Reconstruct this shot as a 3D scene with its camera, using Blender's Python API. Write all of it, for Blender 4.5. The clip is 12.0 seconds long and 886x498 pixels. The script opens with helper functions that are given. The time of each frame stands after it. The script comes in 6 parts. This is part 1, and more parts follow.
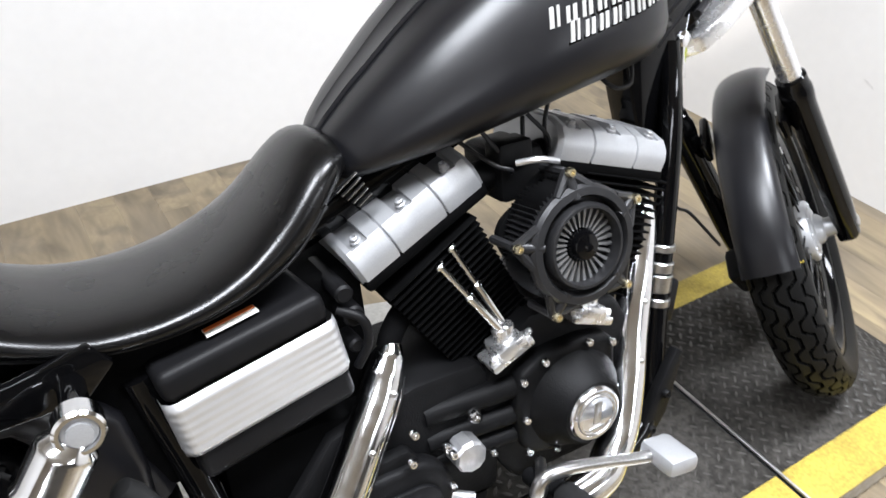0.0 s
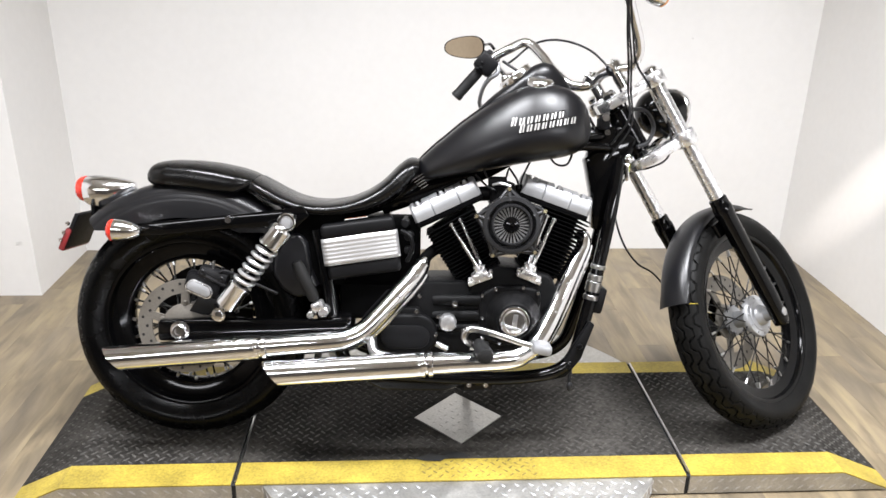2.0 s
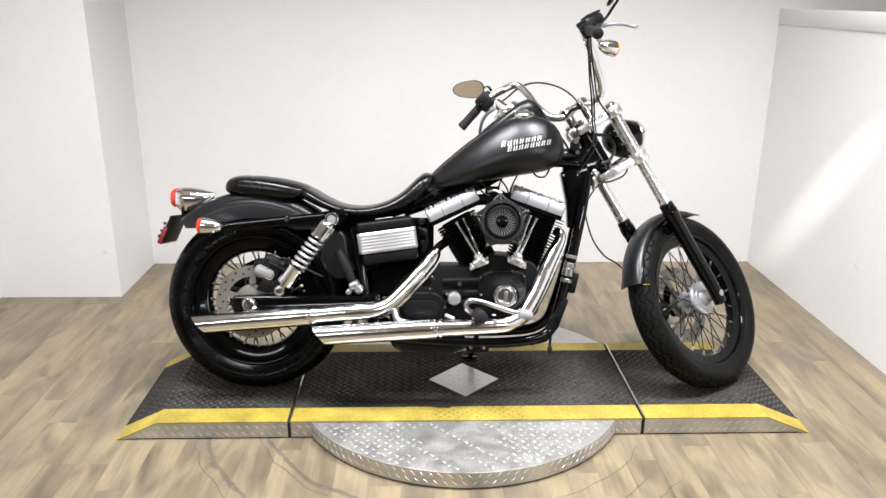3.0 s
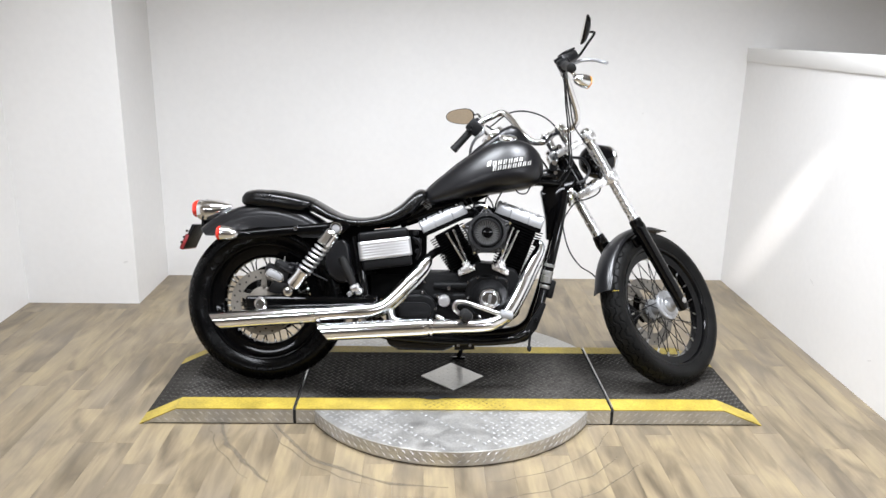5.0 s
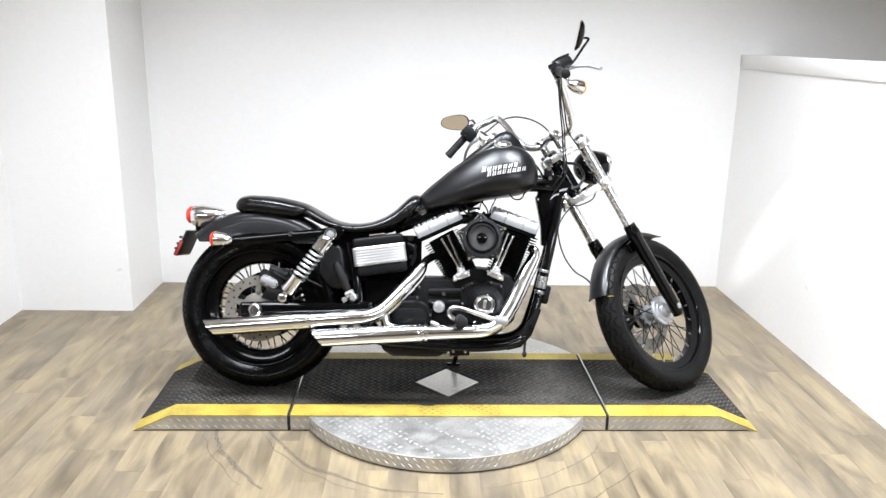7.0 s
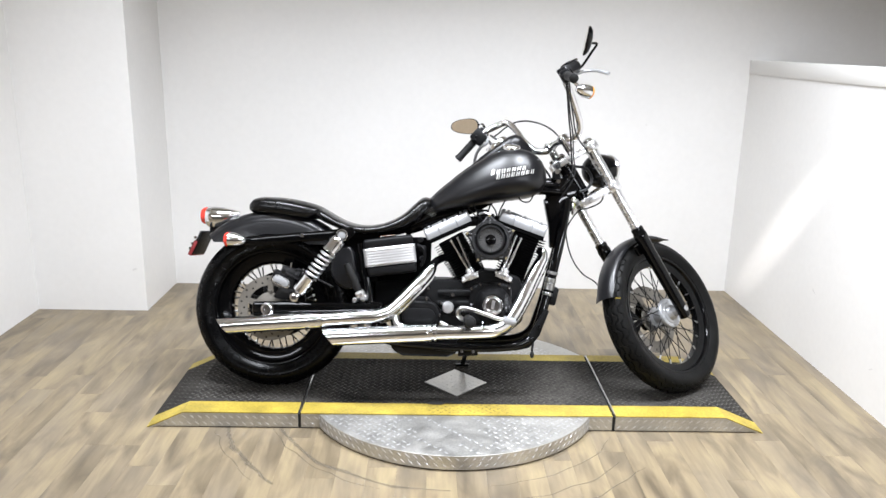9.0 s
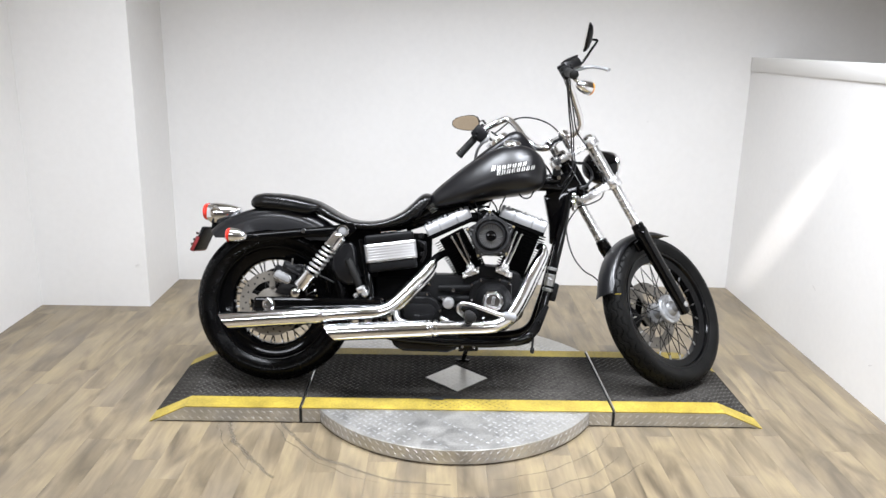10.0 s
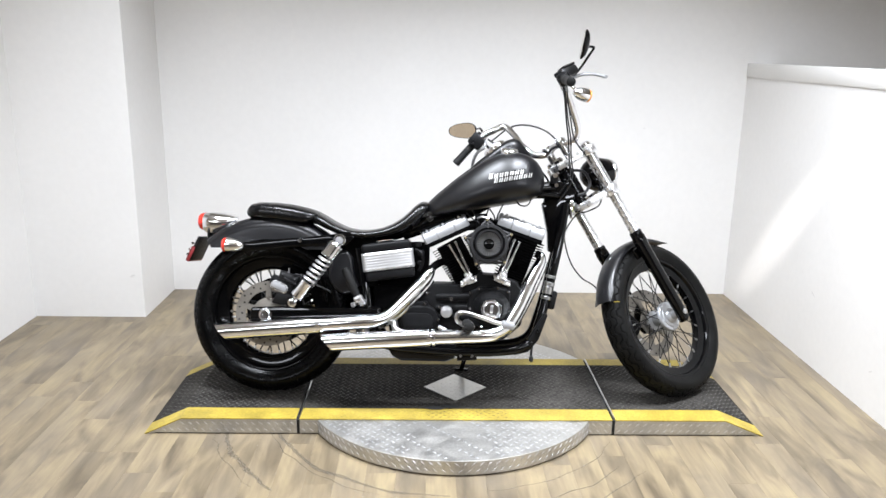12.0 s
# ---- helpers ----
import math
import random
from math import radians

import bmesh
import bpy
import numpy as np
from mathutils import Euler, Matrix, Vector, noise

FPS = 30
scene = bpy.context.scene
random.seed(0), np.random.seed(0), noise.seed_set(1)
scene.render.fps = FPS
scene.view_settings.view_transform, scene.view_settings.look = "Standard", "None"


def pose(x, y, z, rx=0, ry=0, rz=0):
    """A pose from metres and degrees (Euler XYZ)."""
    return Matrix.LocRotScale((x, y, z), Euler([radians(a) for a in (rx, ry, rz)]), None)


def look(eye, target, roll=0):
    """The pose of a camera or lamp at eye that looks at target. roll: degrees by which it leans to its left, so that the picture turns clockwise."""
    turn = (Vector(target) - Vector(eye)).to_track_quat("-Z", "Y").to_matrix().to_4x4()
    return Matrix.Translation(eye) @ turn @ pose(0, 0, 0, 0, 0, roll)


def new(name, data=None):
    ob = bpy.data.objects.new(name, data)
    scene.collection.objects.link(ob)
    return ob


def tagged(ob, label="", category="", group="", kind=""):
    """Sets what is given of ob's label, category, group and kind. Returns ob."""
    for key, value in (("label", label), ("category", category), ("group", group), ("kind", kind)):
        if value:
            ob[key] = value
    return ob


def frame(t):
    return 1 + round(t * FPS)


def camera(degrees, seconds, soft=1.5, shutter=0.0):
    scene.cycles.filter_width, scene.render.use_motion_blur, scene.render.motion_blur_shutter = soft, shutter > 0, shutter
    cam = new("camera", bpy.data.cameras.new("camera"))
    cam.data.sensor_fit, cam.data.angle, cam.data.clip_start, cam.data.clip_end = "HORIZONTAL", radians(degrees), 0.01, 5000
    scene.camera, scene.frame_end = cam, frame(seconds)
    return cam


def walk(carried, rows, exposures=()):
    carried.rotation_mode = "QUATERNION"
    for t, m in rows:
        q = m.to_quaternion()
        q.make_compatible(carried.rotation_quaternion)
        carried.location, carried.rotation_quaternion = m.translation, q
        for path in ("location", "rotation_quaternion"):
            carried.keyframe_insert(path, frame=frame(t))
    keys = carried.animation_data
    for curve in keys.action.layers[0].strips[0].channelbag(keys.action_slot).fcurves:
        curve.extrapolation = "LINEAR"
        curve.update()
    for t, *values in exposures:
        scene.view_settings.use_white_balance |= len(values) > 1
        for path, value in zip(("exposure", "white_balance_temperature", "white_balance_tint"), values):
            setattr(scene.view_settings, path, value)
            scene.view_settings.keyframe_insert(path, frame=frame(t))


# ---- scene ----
cam = camera(59.3, 12.0, soft=1.5, shutter=0.15)
PATH = [
    (0, (-0.423, -0.676, 1.272), (0.442, 0.681, 0.085), 1.2),
    (0.1, (-0.374, -0.705, 1.272), (0.298, 0.568, 0.259), 1.2),
    (0.2, (-0.33, -0.73, 1.274), (0.288, 0.815, 0.164), 1.8),
    (0.3, (-0.291, -0.762, 1.274), (0.062, 0.650, 0.285), 0.2),
    (0.4, (-0.272, -0.795, 1.267), (0.006, 0.858, 0.176), 1.0),
    (0.5, (-0.270, -0.829, 1.271), (-0.050, 0.634, 0.317), 1.7),
    (0.6, (-0.256, -0.885, 1.259), (-0.098, 0.81, 0.209), -0.8),
    (0.7, (-0.256, -0.945, 1.253), (-0.101, 0.567, 0.365), -0.3),
    (0.8, (-0.23, -1.009, 1.262), (-0.085, 0.71, 0.25), -0.7),
    (0.9, (-0.270, -1.091, 1.248), (-0.075, 0.424, 0.373), 1.0),
    (1, (-0.24, -1.163, 1.27), (-0.044, 0.54, 0.24), 0.7),
    (1.1, (-0.244, -1.238, 1.278), (-0.054, 0.476, 0.266), 1.0),
    (1.2, (-0.232, -1.315, 1.303), (-0.094, 0.219, 0.450), -0.2),
    (1.3, (-0.224, -1.396, 1.306), (-0.07, 0.363, 0.368), -1.0),
    (1.4, (-0.192, -1.472, 1.346), (-0.078, 0.092, 0.548), -0.4),
    (1.5, (-0.185, -1.582, 1.34), (-0.127, 0.228, 0.49), -0.2),
    (1.6, (-0.168, -1.673, 1.354), (-0.095, 0.138, 0.508), 1.9),
    (1.8, (-0.155, -1.842, 1.391), (-0.070, -0.232, 0.686), 1.3),
    (2, (-0.161, -2.017, 1.403), (-0.047, -0.161, 0.665), 1.1),
    (2.5, (-0.152, -2.377, 1.439), (-0.058, -0.481, 0.809), -0.5),
    (2.7, (-0.146, -2.505, 1.455), (-0.086, -0.608, 0.824), 0.4),
    (4.5, (-0.193, -3.037, 1.457), (-0.122, -1.113, 0.917), 0.5),
    (5, (-0.126, -3.017, 1.472), (-0.066, -1.094, 0.924), 1.1),
    (5.5, (-0.099, -3.006, 1.46), (-0.029, -1.084, 0.911), 0.8),
    (6, (-0.106, -3.01, 1.461), (-0.042, -1.087, 0.916), 0.6),
    (6.5, (-0.122, -3.016, 1.46), (-0.046, -1.086, 0.941), 1.3),
    (7, (-0.124, -3.016, 1.461), (-0.052, -1.088, 0.934), 1.1),
    (9, (-0.116, -3.065, 1.458), (-0.074, -1.133, 0.944), 1.2),
    (9.5, (-0.11, -3.076, 1.459), (-0.068, -1.144, 0.944), 1.1),
    (10, (-0.106, -3.08, 1.453), (-0.072, -1.149, 0.934), 1.2),
    (10.5, (-0.11, -3.075, 1.455), (-0.067, -1.142, 0.944), 1.1),
    (11, (-0.116, -3.073, 1.454), (-0.078, -1.137, 0.951), 1.0),
    (11.5, (-0.113, -3.067, 1.455), (-0.075, -1.134, 0.945), 0.8),
    (12, (-0.112, -3.06, 1.453), (-0.068, -1.124, 0.952), 0.9),
]
walk(cam, [(t, look(eye, target, roll)) for t, eye, target, roll in PATH], exposures=[(0, 0.10, 6500, 13), (0.5, 0.10, 6450, 13), (1.0, 0.09, 6500, 13), (2.0, 0.11, 6780, 14), (2.5, 0.08, 6780, 14), (4.5, -0.01, 6600, 13), (5.5, 0.13, 6480, 12.5), (7.0, 0.31, 6450, 12), (9.0, 0.13, 6500, 12.5), (10.5, 0.00, 6480, 13), (12.0, 0.13, 6450, 12.5)])

# ---- world, lamps ----
world = bpy.data.worlds.new("world")
scene.world = world
world.use_nodes = True
world.node_tree.nodes["Background"].inputs[0].default_value = (0.9, 0.95, 1.0, 1)
world.node_tree.nodes["Background"].inputs[1].default_value = 0.03


def area_lamp(name, at, target, sx, sy, watts, colour=(0.88, 0.938, 1.0), spread=180):
    data = bpy.data.lights.new(name, "AREA")
    data.shape, data.size, data.size_y, data.energy, data.color, data.spread = "RECTANGLE", sx, sy, watts, colour, radians(spread)
    ob = new(name, data)
    ob.matrix_world = look(at, target)
    return ob


# unseen ceiling panels over the display stand
area_lamp("ceiling_panel_lamp", (-0.78, -0.55, 3.05), (-0.78, -0.5499, 0), 1.2, 0.6, 72, spread=124)
area_lamp("ceiling_panel_lamp", (0.95, -0.55, 3.05), (0.95, -0.5499, 0), 1.2, 0.6, 89, spread=124)
# two more lamps added to brighten the hall and what the chrome mirrors
for x, watts in ((-2.6, 120), (2.6, 185)):
    area_lamp("ceiling_panel_lamp", (x, -4.6, 3.05), (x, -4.5999, 0), 2.4, 0.6, watts, spread=165)
# narrow lamp added to throw the streak of light on the half wall
spot = bpy.data.lights.new("accent_spot", "SPOT")
spot.energy, spot.spot_size, spot.spot_blend, spot.shadow_soft_size, spot.color = 1000, radians(4.8), 1.0, 0.02, (1.0, 0.96, 0.92)
new("accent_spot", spot).matrix_world = look((1.10, -1.62, 3.0), (1.735, 0.83, 0.56))

# ---- materials ----
def material(name, colour, rough=0.5, metal=0.0, grain=0.0, grain_scale=60.0, vary=0.0, vary_scale=6.0, bump=0.0, bump_scale=200.0,
             coat=0.0, spec=0.5, per_object=0.0, rough_vary=0.0):
    m = bpy.data.materials.new(name)
    m.use_nodes = True
    nt = m.node_tree
    n, l = nt.nodes, nt.links
    p = n["Principled BSDF"]
    p.inputs["Roughness"].default_value = rough
    p.inputs["Metallic"].default_value = metal
    p.inputs["Coat Weight"].default_value = coat
    p.inputs["Coat Roughness"].default_value = 0.08
    p.inputs["Specular IOR Level"].default_value = spec
    p.inputs["Base Color"].default_value = (*colour, 1)
    co = n.new("ShaderNodeTexCoord")
    out = None

    def fac(scale, detail, amount):
        t = n.new("ShaderNodeTexNoise")
        t.inputs["Scale"].default_value, t.inputs["Detail"].default_value = scale, detail
        l.new(co.outputs["Object"], t.inputs["Vector"])
        r = n.new("ShaderNodeMapRange")
        r.inputs["From Min"].default_value, r.inputs["From Max"].default_value = 0.3, 0.7
        r.inputs["To Min"].default_value, r.inputs["To Max"].default_value = 1 - amount, 1 + amount
        l.new(t.outputs["Fac"], r.inputs["Value"])
        return r.outputs["Result"]

    def scaled(before, value):
        x = n.new("ShaderNodeVectorMath")
        x.operation = "SCALE"
        if before is None:
            x.inputs[0].default_value = colour
        else:
            l.new(before, x.inputs[0])
        l.new(value, x.inputs["Scale"])
        return x.outputs[0]

    if vary:
        out = scaled(out, fac(vary_scale, 4, vary))
    if grain:
        out = scaled(out, fac(grain_scale, 6, grain))
    if per_object:
        info = n.new("ShaderNodeObjectInfo")
        r = n.new("ShaderNodeMapRange")
        r.inputs["To Min"].default_value, r.inputs["To Max"].default_value = 1 - per_object, 1 + per_object
        l.new(info.outputs["Random"], r.inputs["Value"])
        out = scaled(out, r.outputs["Result"])
    if out is not None:
        l.new(out, p.inputs["Base Color"])
    if rough_vary:
        x = n.new("ShaderNodeMath")
        x.operation = "MULTIPLY"
        x.inputs[0].default_value = rough
        l.new(fac(vary_scale * 2, 5, rough_vary), x.inputs[1])
        l.new(x.outputs[0], p.inputs["Roughness"])
    if bump:
        t = n.new("ShaderNodeTexNoise")
        t.inputs["Scale"].default_value, t.inputs["Detail"].default_value = bump_scale, 3
        l.new(co.outputs["Object"], t.inputs["Vector"])
        b = n.new("ShaderNodeBump")
        b.inputs["Strength"].default_value, b.inputs["Distance"].default_value = bump, 0.002
        l.new(t.outputs["Fac"], b.inputs["Height"])
        l.new(b.outputs["Normal"], p.inputs["Normal"])
    return m


DENIM = material("satin_black_paint", (0.0048, 0.0048, 0.0058), 0.32, 0.0, grain=0.12, grain_scale=900, vary=0.08, bump=0.02, bump_scale=900, spec=0.40, rough_vary=0.06)
GLOSS = material("gloss_black_enamel", (0.0016, 0.0016, 0.0018), 0.06, vary=0.2, vary_scale=15, rough_vary=0.3, spec=0.24)
WRINKLE = material("wrinkle_black_coat", (0.0046, 0.0046, 0.0049), 0.46, vary=0.25, vary_scale=20, bump=0.35, bump_scale=500, spec=0.09)
FIN = material("black_fin_alloy", (0.0015, 0.0015, 0.0016), 0.8, vary=0.3, vary_scale=30, bump=0.2, bump_scale=300, spec=0.04)
CHROME = material("chrome", (0.78, 0.785, 0.80), 0.13, 1.0, vary=0.03, vary_scale=30, rough_vary=0.35)
STEEL = material("bare_steel", (0.5, 0.5, 0.5), 0.28, 1.0, vary=0.15, vary_scale=30, grain=0.1, grain_scale=250)
SILVER = material("silver_powder_coat", (0.37, 0.375, 0.385), 0.40, 0.5, vary=0.08, vary_scale=18, grain=0.06, grain_scale=700, bump=0.06, bump_scale=900)
BRUSHED = material("brushed_aluminium", (0.68, 0.68, 0.69), 0.3, 0.85, vary=0.05, vary_scale=25, grain=0.05, grain_scale=400)
BAND = material("satin_silver_band", (0.60, 0.60, 0.605), 0.36, 0.7, vary=0.03, vary_scale=25)
SPOKE = material("black_spoke", (0.006, 0.006, 0.006), 0.3, vary=0.2, vary_scale=40, spec=0.3)
DISC = material("brake_disc_steel", (0.21, 0.193, 0.168), 0.42, 0.55, vary=0.1, vary_scale=12, grain=0.1, grain_scale=200)
POLISH = material("polished_alloy", (0.78, 0.78, 0.785), 0.27, 0.9, vary=0.05, vary_scale=25, rough_vary=0.3)
FORK_TUBE = material("satin_chrome_tube", (0.80, 0.80, 0.81), 0.24, 0.9, vary=0.03, vary_scale=30, rough_vary=0.3)
VANE = material("grey_vane", (0.24, 0.24, 0.24), 0.36, 0.7, vary=0.1, vary_scale=60)
PLASTIC = material("black_plastic", (0.005, 0.005, 0.0055), 0.45, vary=0.15, vary_scale=25, bump=0.15, bump_scale=700, spec=0.14)
LEATHER = material("black_leather", (0.0016, 0.0016, 0.0018), 0.25, vary=0.2, vary_scale=9, bump=0.06, bump_scale=330, rough_vary=0.2, spec=0.36)
# rear tyre rubber darker and glossier than the front
RUBBER = material("rear_tyre_rubber", (0.0016, 0.0016, 0.0017), 0.26, vary=0.3, vary_scale=9, grain=0.15, grain_scale=200, bump=0.08, bump_scale=300, spec=0.10, rough_vary=0.3)
TYRE_GREY = material("front_tyre_rubber", (0.0058, 0.0057, 0.0055), 0.44, vary=0.35, vary_scale=10, grain=0.2, grain_scale=200, bump=0.1, bump_scale=300, spec=0.08)
# darker copy of the rubber that paints shade into the grooves
GROOVE_SHADE = material("tyre_groove_shade", (0.0008, 0.0008, 0.0008), 0.8, vary=0.2, vary_scale=30, spec=0.02)
RIM_BLACK = material("gloss_black_rim", (0.002, 0.002, 0.0022), 0.09, vary=0.2, vary_scale=15, spec=0.16)
CAGE = material("satin_black_casting", (0.016, 0.016, 0.017), 0.38, 0.35, vary=0.2, vary_scale=40, bump=0.1, bump_scale=600, spec=0.4)
SOFT_RUBBER = material("grip_rubber", (0.012, 0.012, 0.012), 0.55, vary=0.2, vary_scale=30, spec=0.22)
CABLE = material("cable_sheath", (0.012, 0.012, 0.013), 0.4, vary=0.2, vary_scale=30, spec=0.22)
TAG = material("yellow_green_plastic", (0.28, 0.31, 0.04), 0.4, vary=0.1, vary_scale=60)
RED_LENS = material("red_lens", (0.75, 0.03, 0.015), 0.12, vary=0.1, vary_scale=80, coat=0.5)
AMBER_LENS = material("amber_lens", (0.85, 0.33, 0.03), 0.12, vary=0.1, vary_scale=80, coat=0.5)
SATIN = material("satin_black_alloy", (0.017, 0.017, 0.018), 0.38, 0.4, vary=0.15, vary_scale=40, bump=0.1, bump_scale=600, spec=0.35)
DARK_RED = material("dark_red_plastic", (0.20, 0.02, 0.022), 0.3, vary=0.3, vary_scale=40)
BRASS = material("yellowed_bolt", (0.74, 0.66, 0.46), 0.25, 1.0)
BADGE = material("badge_silver", (0.40, 0.395, 0.38), 0.35, 0.4, vary=0.05, vary_scale=60)
LABEL_WHITE = material("label_white", (0.75, 0.73, 0.68), 0.5, vary=0.05, vary_scale=90)
LABEL_ORANGE = material("label_orange", (0.75, 0.18, 0.04), 0.5, vary=0.05, vary_scale=90)
GLASS_DARK = material("headlamp_glass", (0.25, 0.25, 0.26), 0.05, 0.6, vary=0.2, vary_scale=30)
# the tan of the reflected hall is put into the glass colour
MIRROR = material("mirror_glass", (0.74, 0.68, 0.595), 0.02, 1.0)
DIRTY_YELLOW = material("scuffed_yellow_paint", (0.17, 0.125, 0.032), 0.5, vary=0.4, vary_scale=12, grain=0.3, grain_scale=140)
YELLOW = material("yellow_safety_paint", (0.33, 0.247, 0.036), 0.5, vary=0.25, vary_scale=9, grain=0.25, grain_scale=140, bump=0.25, bump_scale=150)
TREAD = material("aluminium_tread_plate", (0.52, 0.51, 0.485), 0.37, 0.8, vary=0.16, vary_scale=9, grain=0.12, grain_scale=160, rough_vary=0.25, bump=0.06, bump_scale=300)
MAT = material("black_tread_plate", (0.031, 0.0288, 0.026), 0.62, vary=0.6, vary_scale=3.4, grain=0.45, grain_scale=70, bump=0.3, bump_scale=300, spec=0.04)
LUG = material("worn_tread_lugs", (0.052, 0.049, 0.045), 0.38, vary=0.4, vary_scale=5, grain=0.35, grain_scale=60, spec=0.20)
DULL_LUG = material("dusty_tread_lugs", (0.040, 0.0375, 0.034), 0.5, vary=0.5, vary_scale=4, grain=0.4, grain_scale=60, spec=0.12)
# flat dark for joints and stains, and for shade painted under things
FLAT_DARK = material("flat_dark", (0.01, 0.01, 0.01), 0.8, vary=0.2)
WALL = material("white_wall_paint", (0.80, 0.79, 0.775), 0.6, vary=0.025, vary_scale=1.2, grain=0.012, grain_scale=30, bump=0.04, bump_scale=150)
TRIM = material("white_trim_paint", (0.80, 0.79, 0.77), 0.4, vary=0.02, vary_scale=4)
SCUFF = material("scuff_mark", (0.70, 0.69, 0.675), 0.6, vary=0.1, vary_scale=60)
HALL = material("hall_wall_paint", (0.44, 0.426, 0.406), 0.6, vary=0.1, vary_scale=1.5, grain=0.05, grain_scale=30)
TAN = material("tan_hall_paint", (0.62, 0.535, 0.435), 0.6, vary=0.1, vary_scale=1.5, grain=0.05, grain_scale=30)
# kept dark so that paint and chrome mirror less light
SOUTH = material("dark_reflection_wall", (0.125, 0.112, 0.097), 0.6, vary=0.15, vary_scale=1.5, grain=0.05, grain_scale=30)
CEIL = material("ceiling_paint", (0.62, 0.595, 0.555), 0.7, vary=0.04, vary_scale=2)
SCREED = material("brown_screed", (0.20, 0.16, 0.11), 0.5, vary=0.2, vary_scale=3, grain=0.1, grain_scale=60)

# ---- mesh helpers ----
def part(name, bm, mat, parent=None, label="", m=None, angle=38, mesh=None):
    if mesh is None:
        if m is not None:
            bm.transform(m)
        bmesh.ops.recalc_face_normals(bm, faces=bm.faces)
        mesh = bpy.data.meshes.new(name)
        bm.to_mesh(mesh)
        bm.free()
        mesh.materials.append(mat)
        mesh.polygons.foreach_set("use_smooth", [True] * len(mesh.polygons))
        mesh.set_sharp_from_angle(angle=radians(angle))
    ob = new(name, mesh)
    if parent is not None:
        ob.parent = parent
    return tagged(ob, label)


def thing(name, label, category, m=None, group="", kind=""):
    ob = new(name)
    ob.empty_display_size = 0.1
    if m is not None:
        ob.matrix_world = m
    return tagged(ob, label, category, group, kind)


def curve(pts, n=6, closed=False):
    """A smooth line through the points."""
    p = [Vector(q) for q in pts]
    out = []
    k = len(p)
    for i in range(k if closed else k - 1):
        if closed:
            a, b, c, d = p[i - 1], p[i], p[(i + 1) % k], p[(i + 2) % k]
        else:
            b, c = p[i], p[i + 1]
            a = p[i - 1] if i else b * 2 - c
            d = p[i + 2] if i + 2 < k else c * 2 - b
        for j in range(n):
            t = j / n
            out.append(0.5 * (2 * b + (c - a) * t + (2 * a - 5 * b + 4 * c - d) * t * t + (3 * b - a - 3 * c + d) * t ** 3))
    if not closed:
        out.append(p[-1])
    return out


def loft(bm, rings, caps=True, closed=False):
    rows = [[bm.verts.new(q) for q in ring] for ring in rings]
    k = len(rows[0])
    for a, b in zip(rows, rows[1:] + ([rows[0]] if closed else [])):
        for i in range(k):
            bm.faces.new((a[i], a[(i + 1) % k], b[(i + 1) % k], b[i]))
    if caps and not closed:
        bm.faces.new(rows[0][::-1])
        bm.faces.new(rows[-1])
    return bm


def sheet(bm, rows):
    """An open skin through rows of points."""
    v = [[bm.verts.new(q) for q in r] for r in rows]
    for a, b in zip(v, v[1:]):
        for i in range(len(a) - 1):
            bm.faces.new((a[i], a[i + 1], b[i + 1], b[i]))
    return bm


def tube(bm, pts, radius, seg=10, caps=True, closed=False, squash=1.0):
    p = [Vector(q) for q in pts]
    k = len(p)
    radii = radius if isinstance(radius, (list, tuple)) else [radius] * k
    if len(radii) != k:
        radii = [float(r) for r in np.interp(np.linspace(0, 1, k), np.linspace(0, 1, len(radii)), radii)]
    rings, up = [], None
    for i in range(k):
        d = (p[(i + 1) % k] - p[i - 1]) if closed else p[min(i + 1, k - 1)] - p[max(i - 1, 0)]
        d.normalize()
        if up is None:
            up = d.orthogonal().normalized()
        up = (up - d * up.dot(d)).normalized()
        side = d.cross(up)
        rings.append([p[i] + radii[i] * (math.cos(a) * up + squash * math.sin(a) * side) for a in (2 * math.pi * j / seg for j in range(seg))])
    return loft(bm, rings, caps, closed)


def lathe(bm, profile, at=(0, 0, 0), axis=(0, -1, 0), seg=32, caps=True):
    """Turns a profile of (radius, distance along the axis)."""
    at, axis = Vector(at), Vector(axis).normalized()
    u = axis.orthogonal().normalized()
    v = axis.cross(u)
    rings = [[at + axis * h + max(r, 1e-4) * (math.cos(a) * u + math.sin(a) * v) for a in (2 * math.pi * j / seg for j in range(seg))] for r, h in profile]
    return loft(bm, rings, caps)


def rod(bm, a, b, r, r2=None, seg=16, soft=0.0):
    a, b = Vector(a), Vector(b)
    h = (b - a).length
    r2 = r if r2 is None else r2
    s = min(soft, r * 0.6, h * 0.4)
    prof = [(r - s, 0), (r, s), (r2, h - s), (r2 - s, h)] if s else [(r, 0), (r2, h)]
    return lathe(bm, prof, a, b - a, seg)


def box(bm, at, size, bevel=0.0, turn=None, segments=2):
    new_bm = bmesh.new()
    bmesh.ops.create_cube(new_bm, size=1)
    new_bm.transform(Matrix.Diagonal((*size, 1)))
    if bevel:
        bmesh.ops.bevel(new_bm, geom=new_bm.edges[:], offset=bevel, segments=segments, profile=0.5, affect="EDGES")
    new_bm.transform(Matrix.Translation(at) @ (turn if turn is not None else Matrix()))
    return merge(bm, new_bm)


def merge(bm, other):
    me = bpy.data.meshes.new("tmp")
    other.to_mesh(me)
    other.free()
    bm.from_mesh(me)
    bpy.data.meshes.remove(me)
    return bm


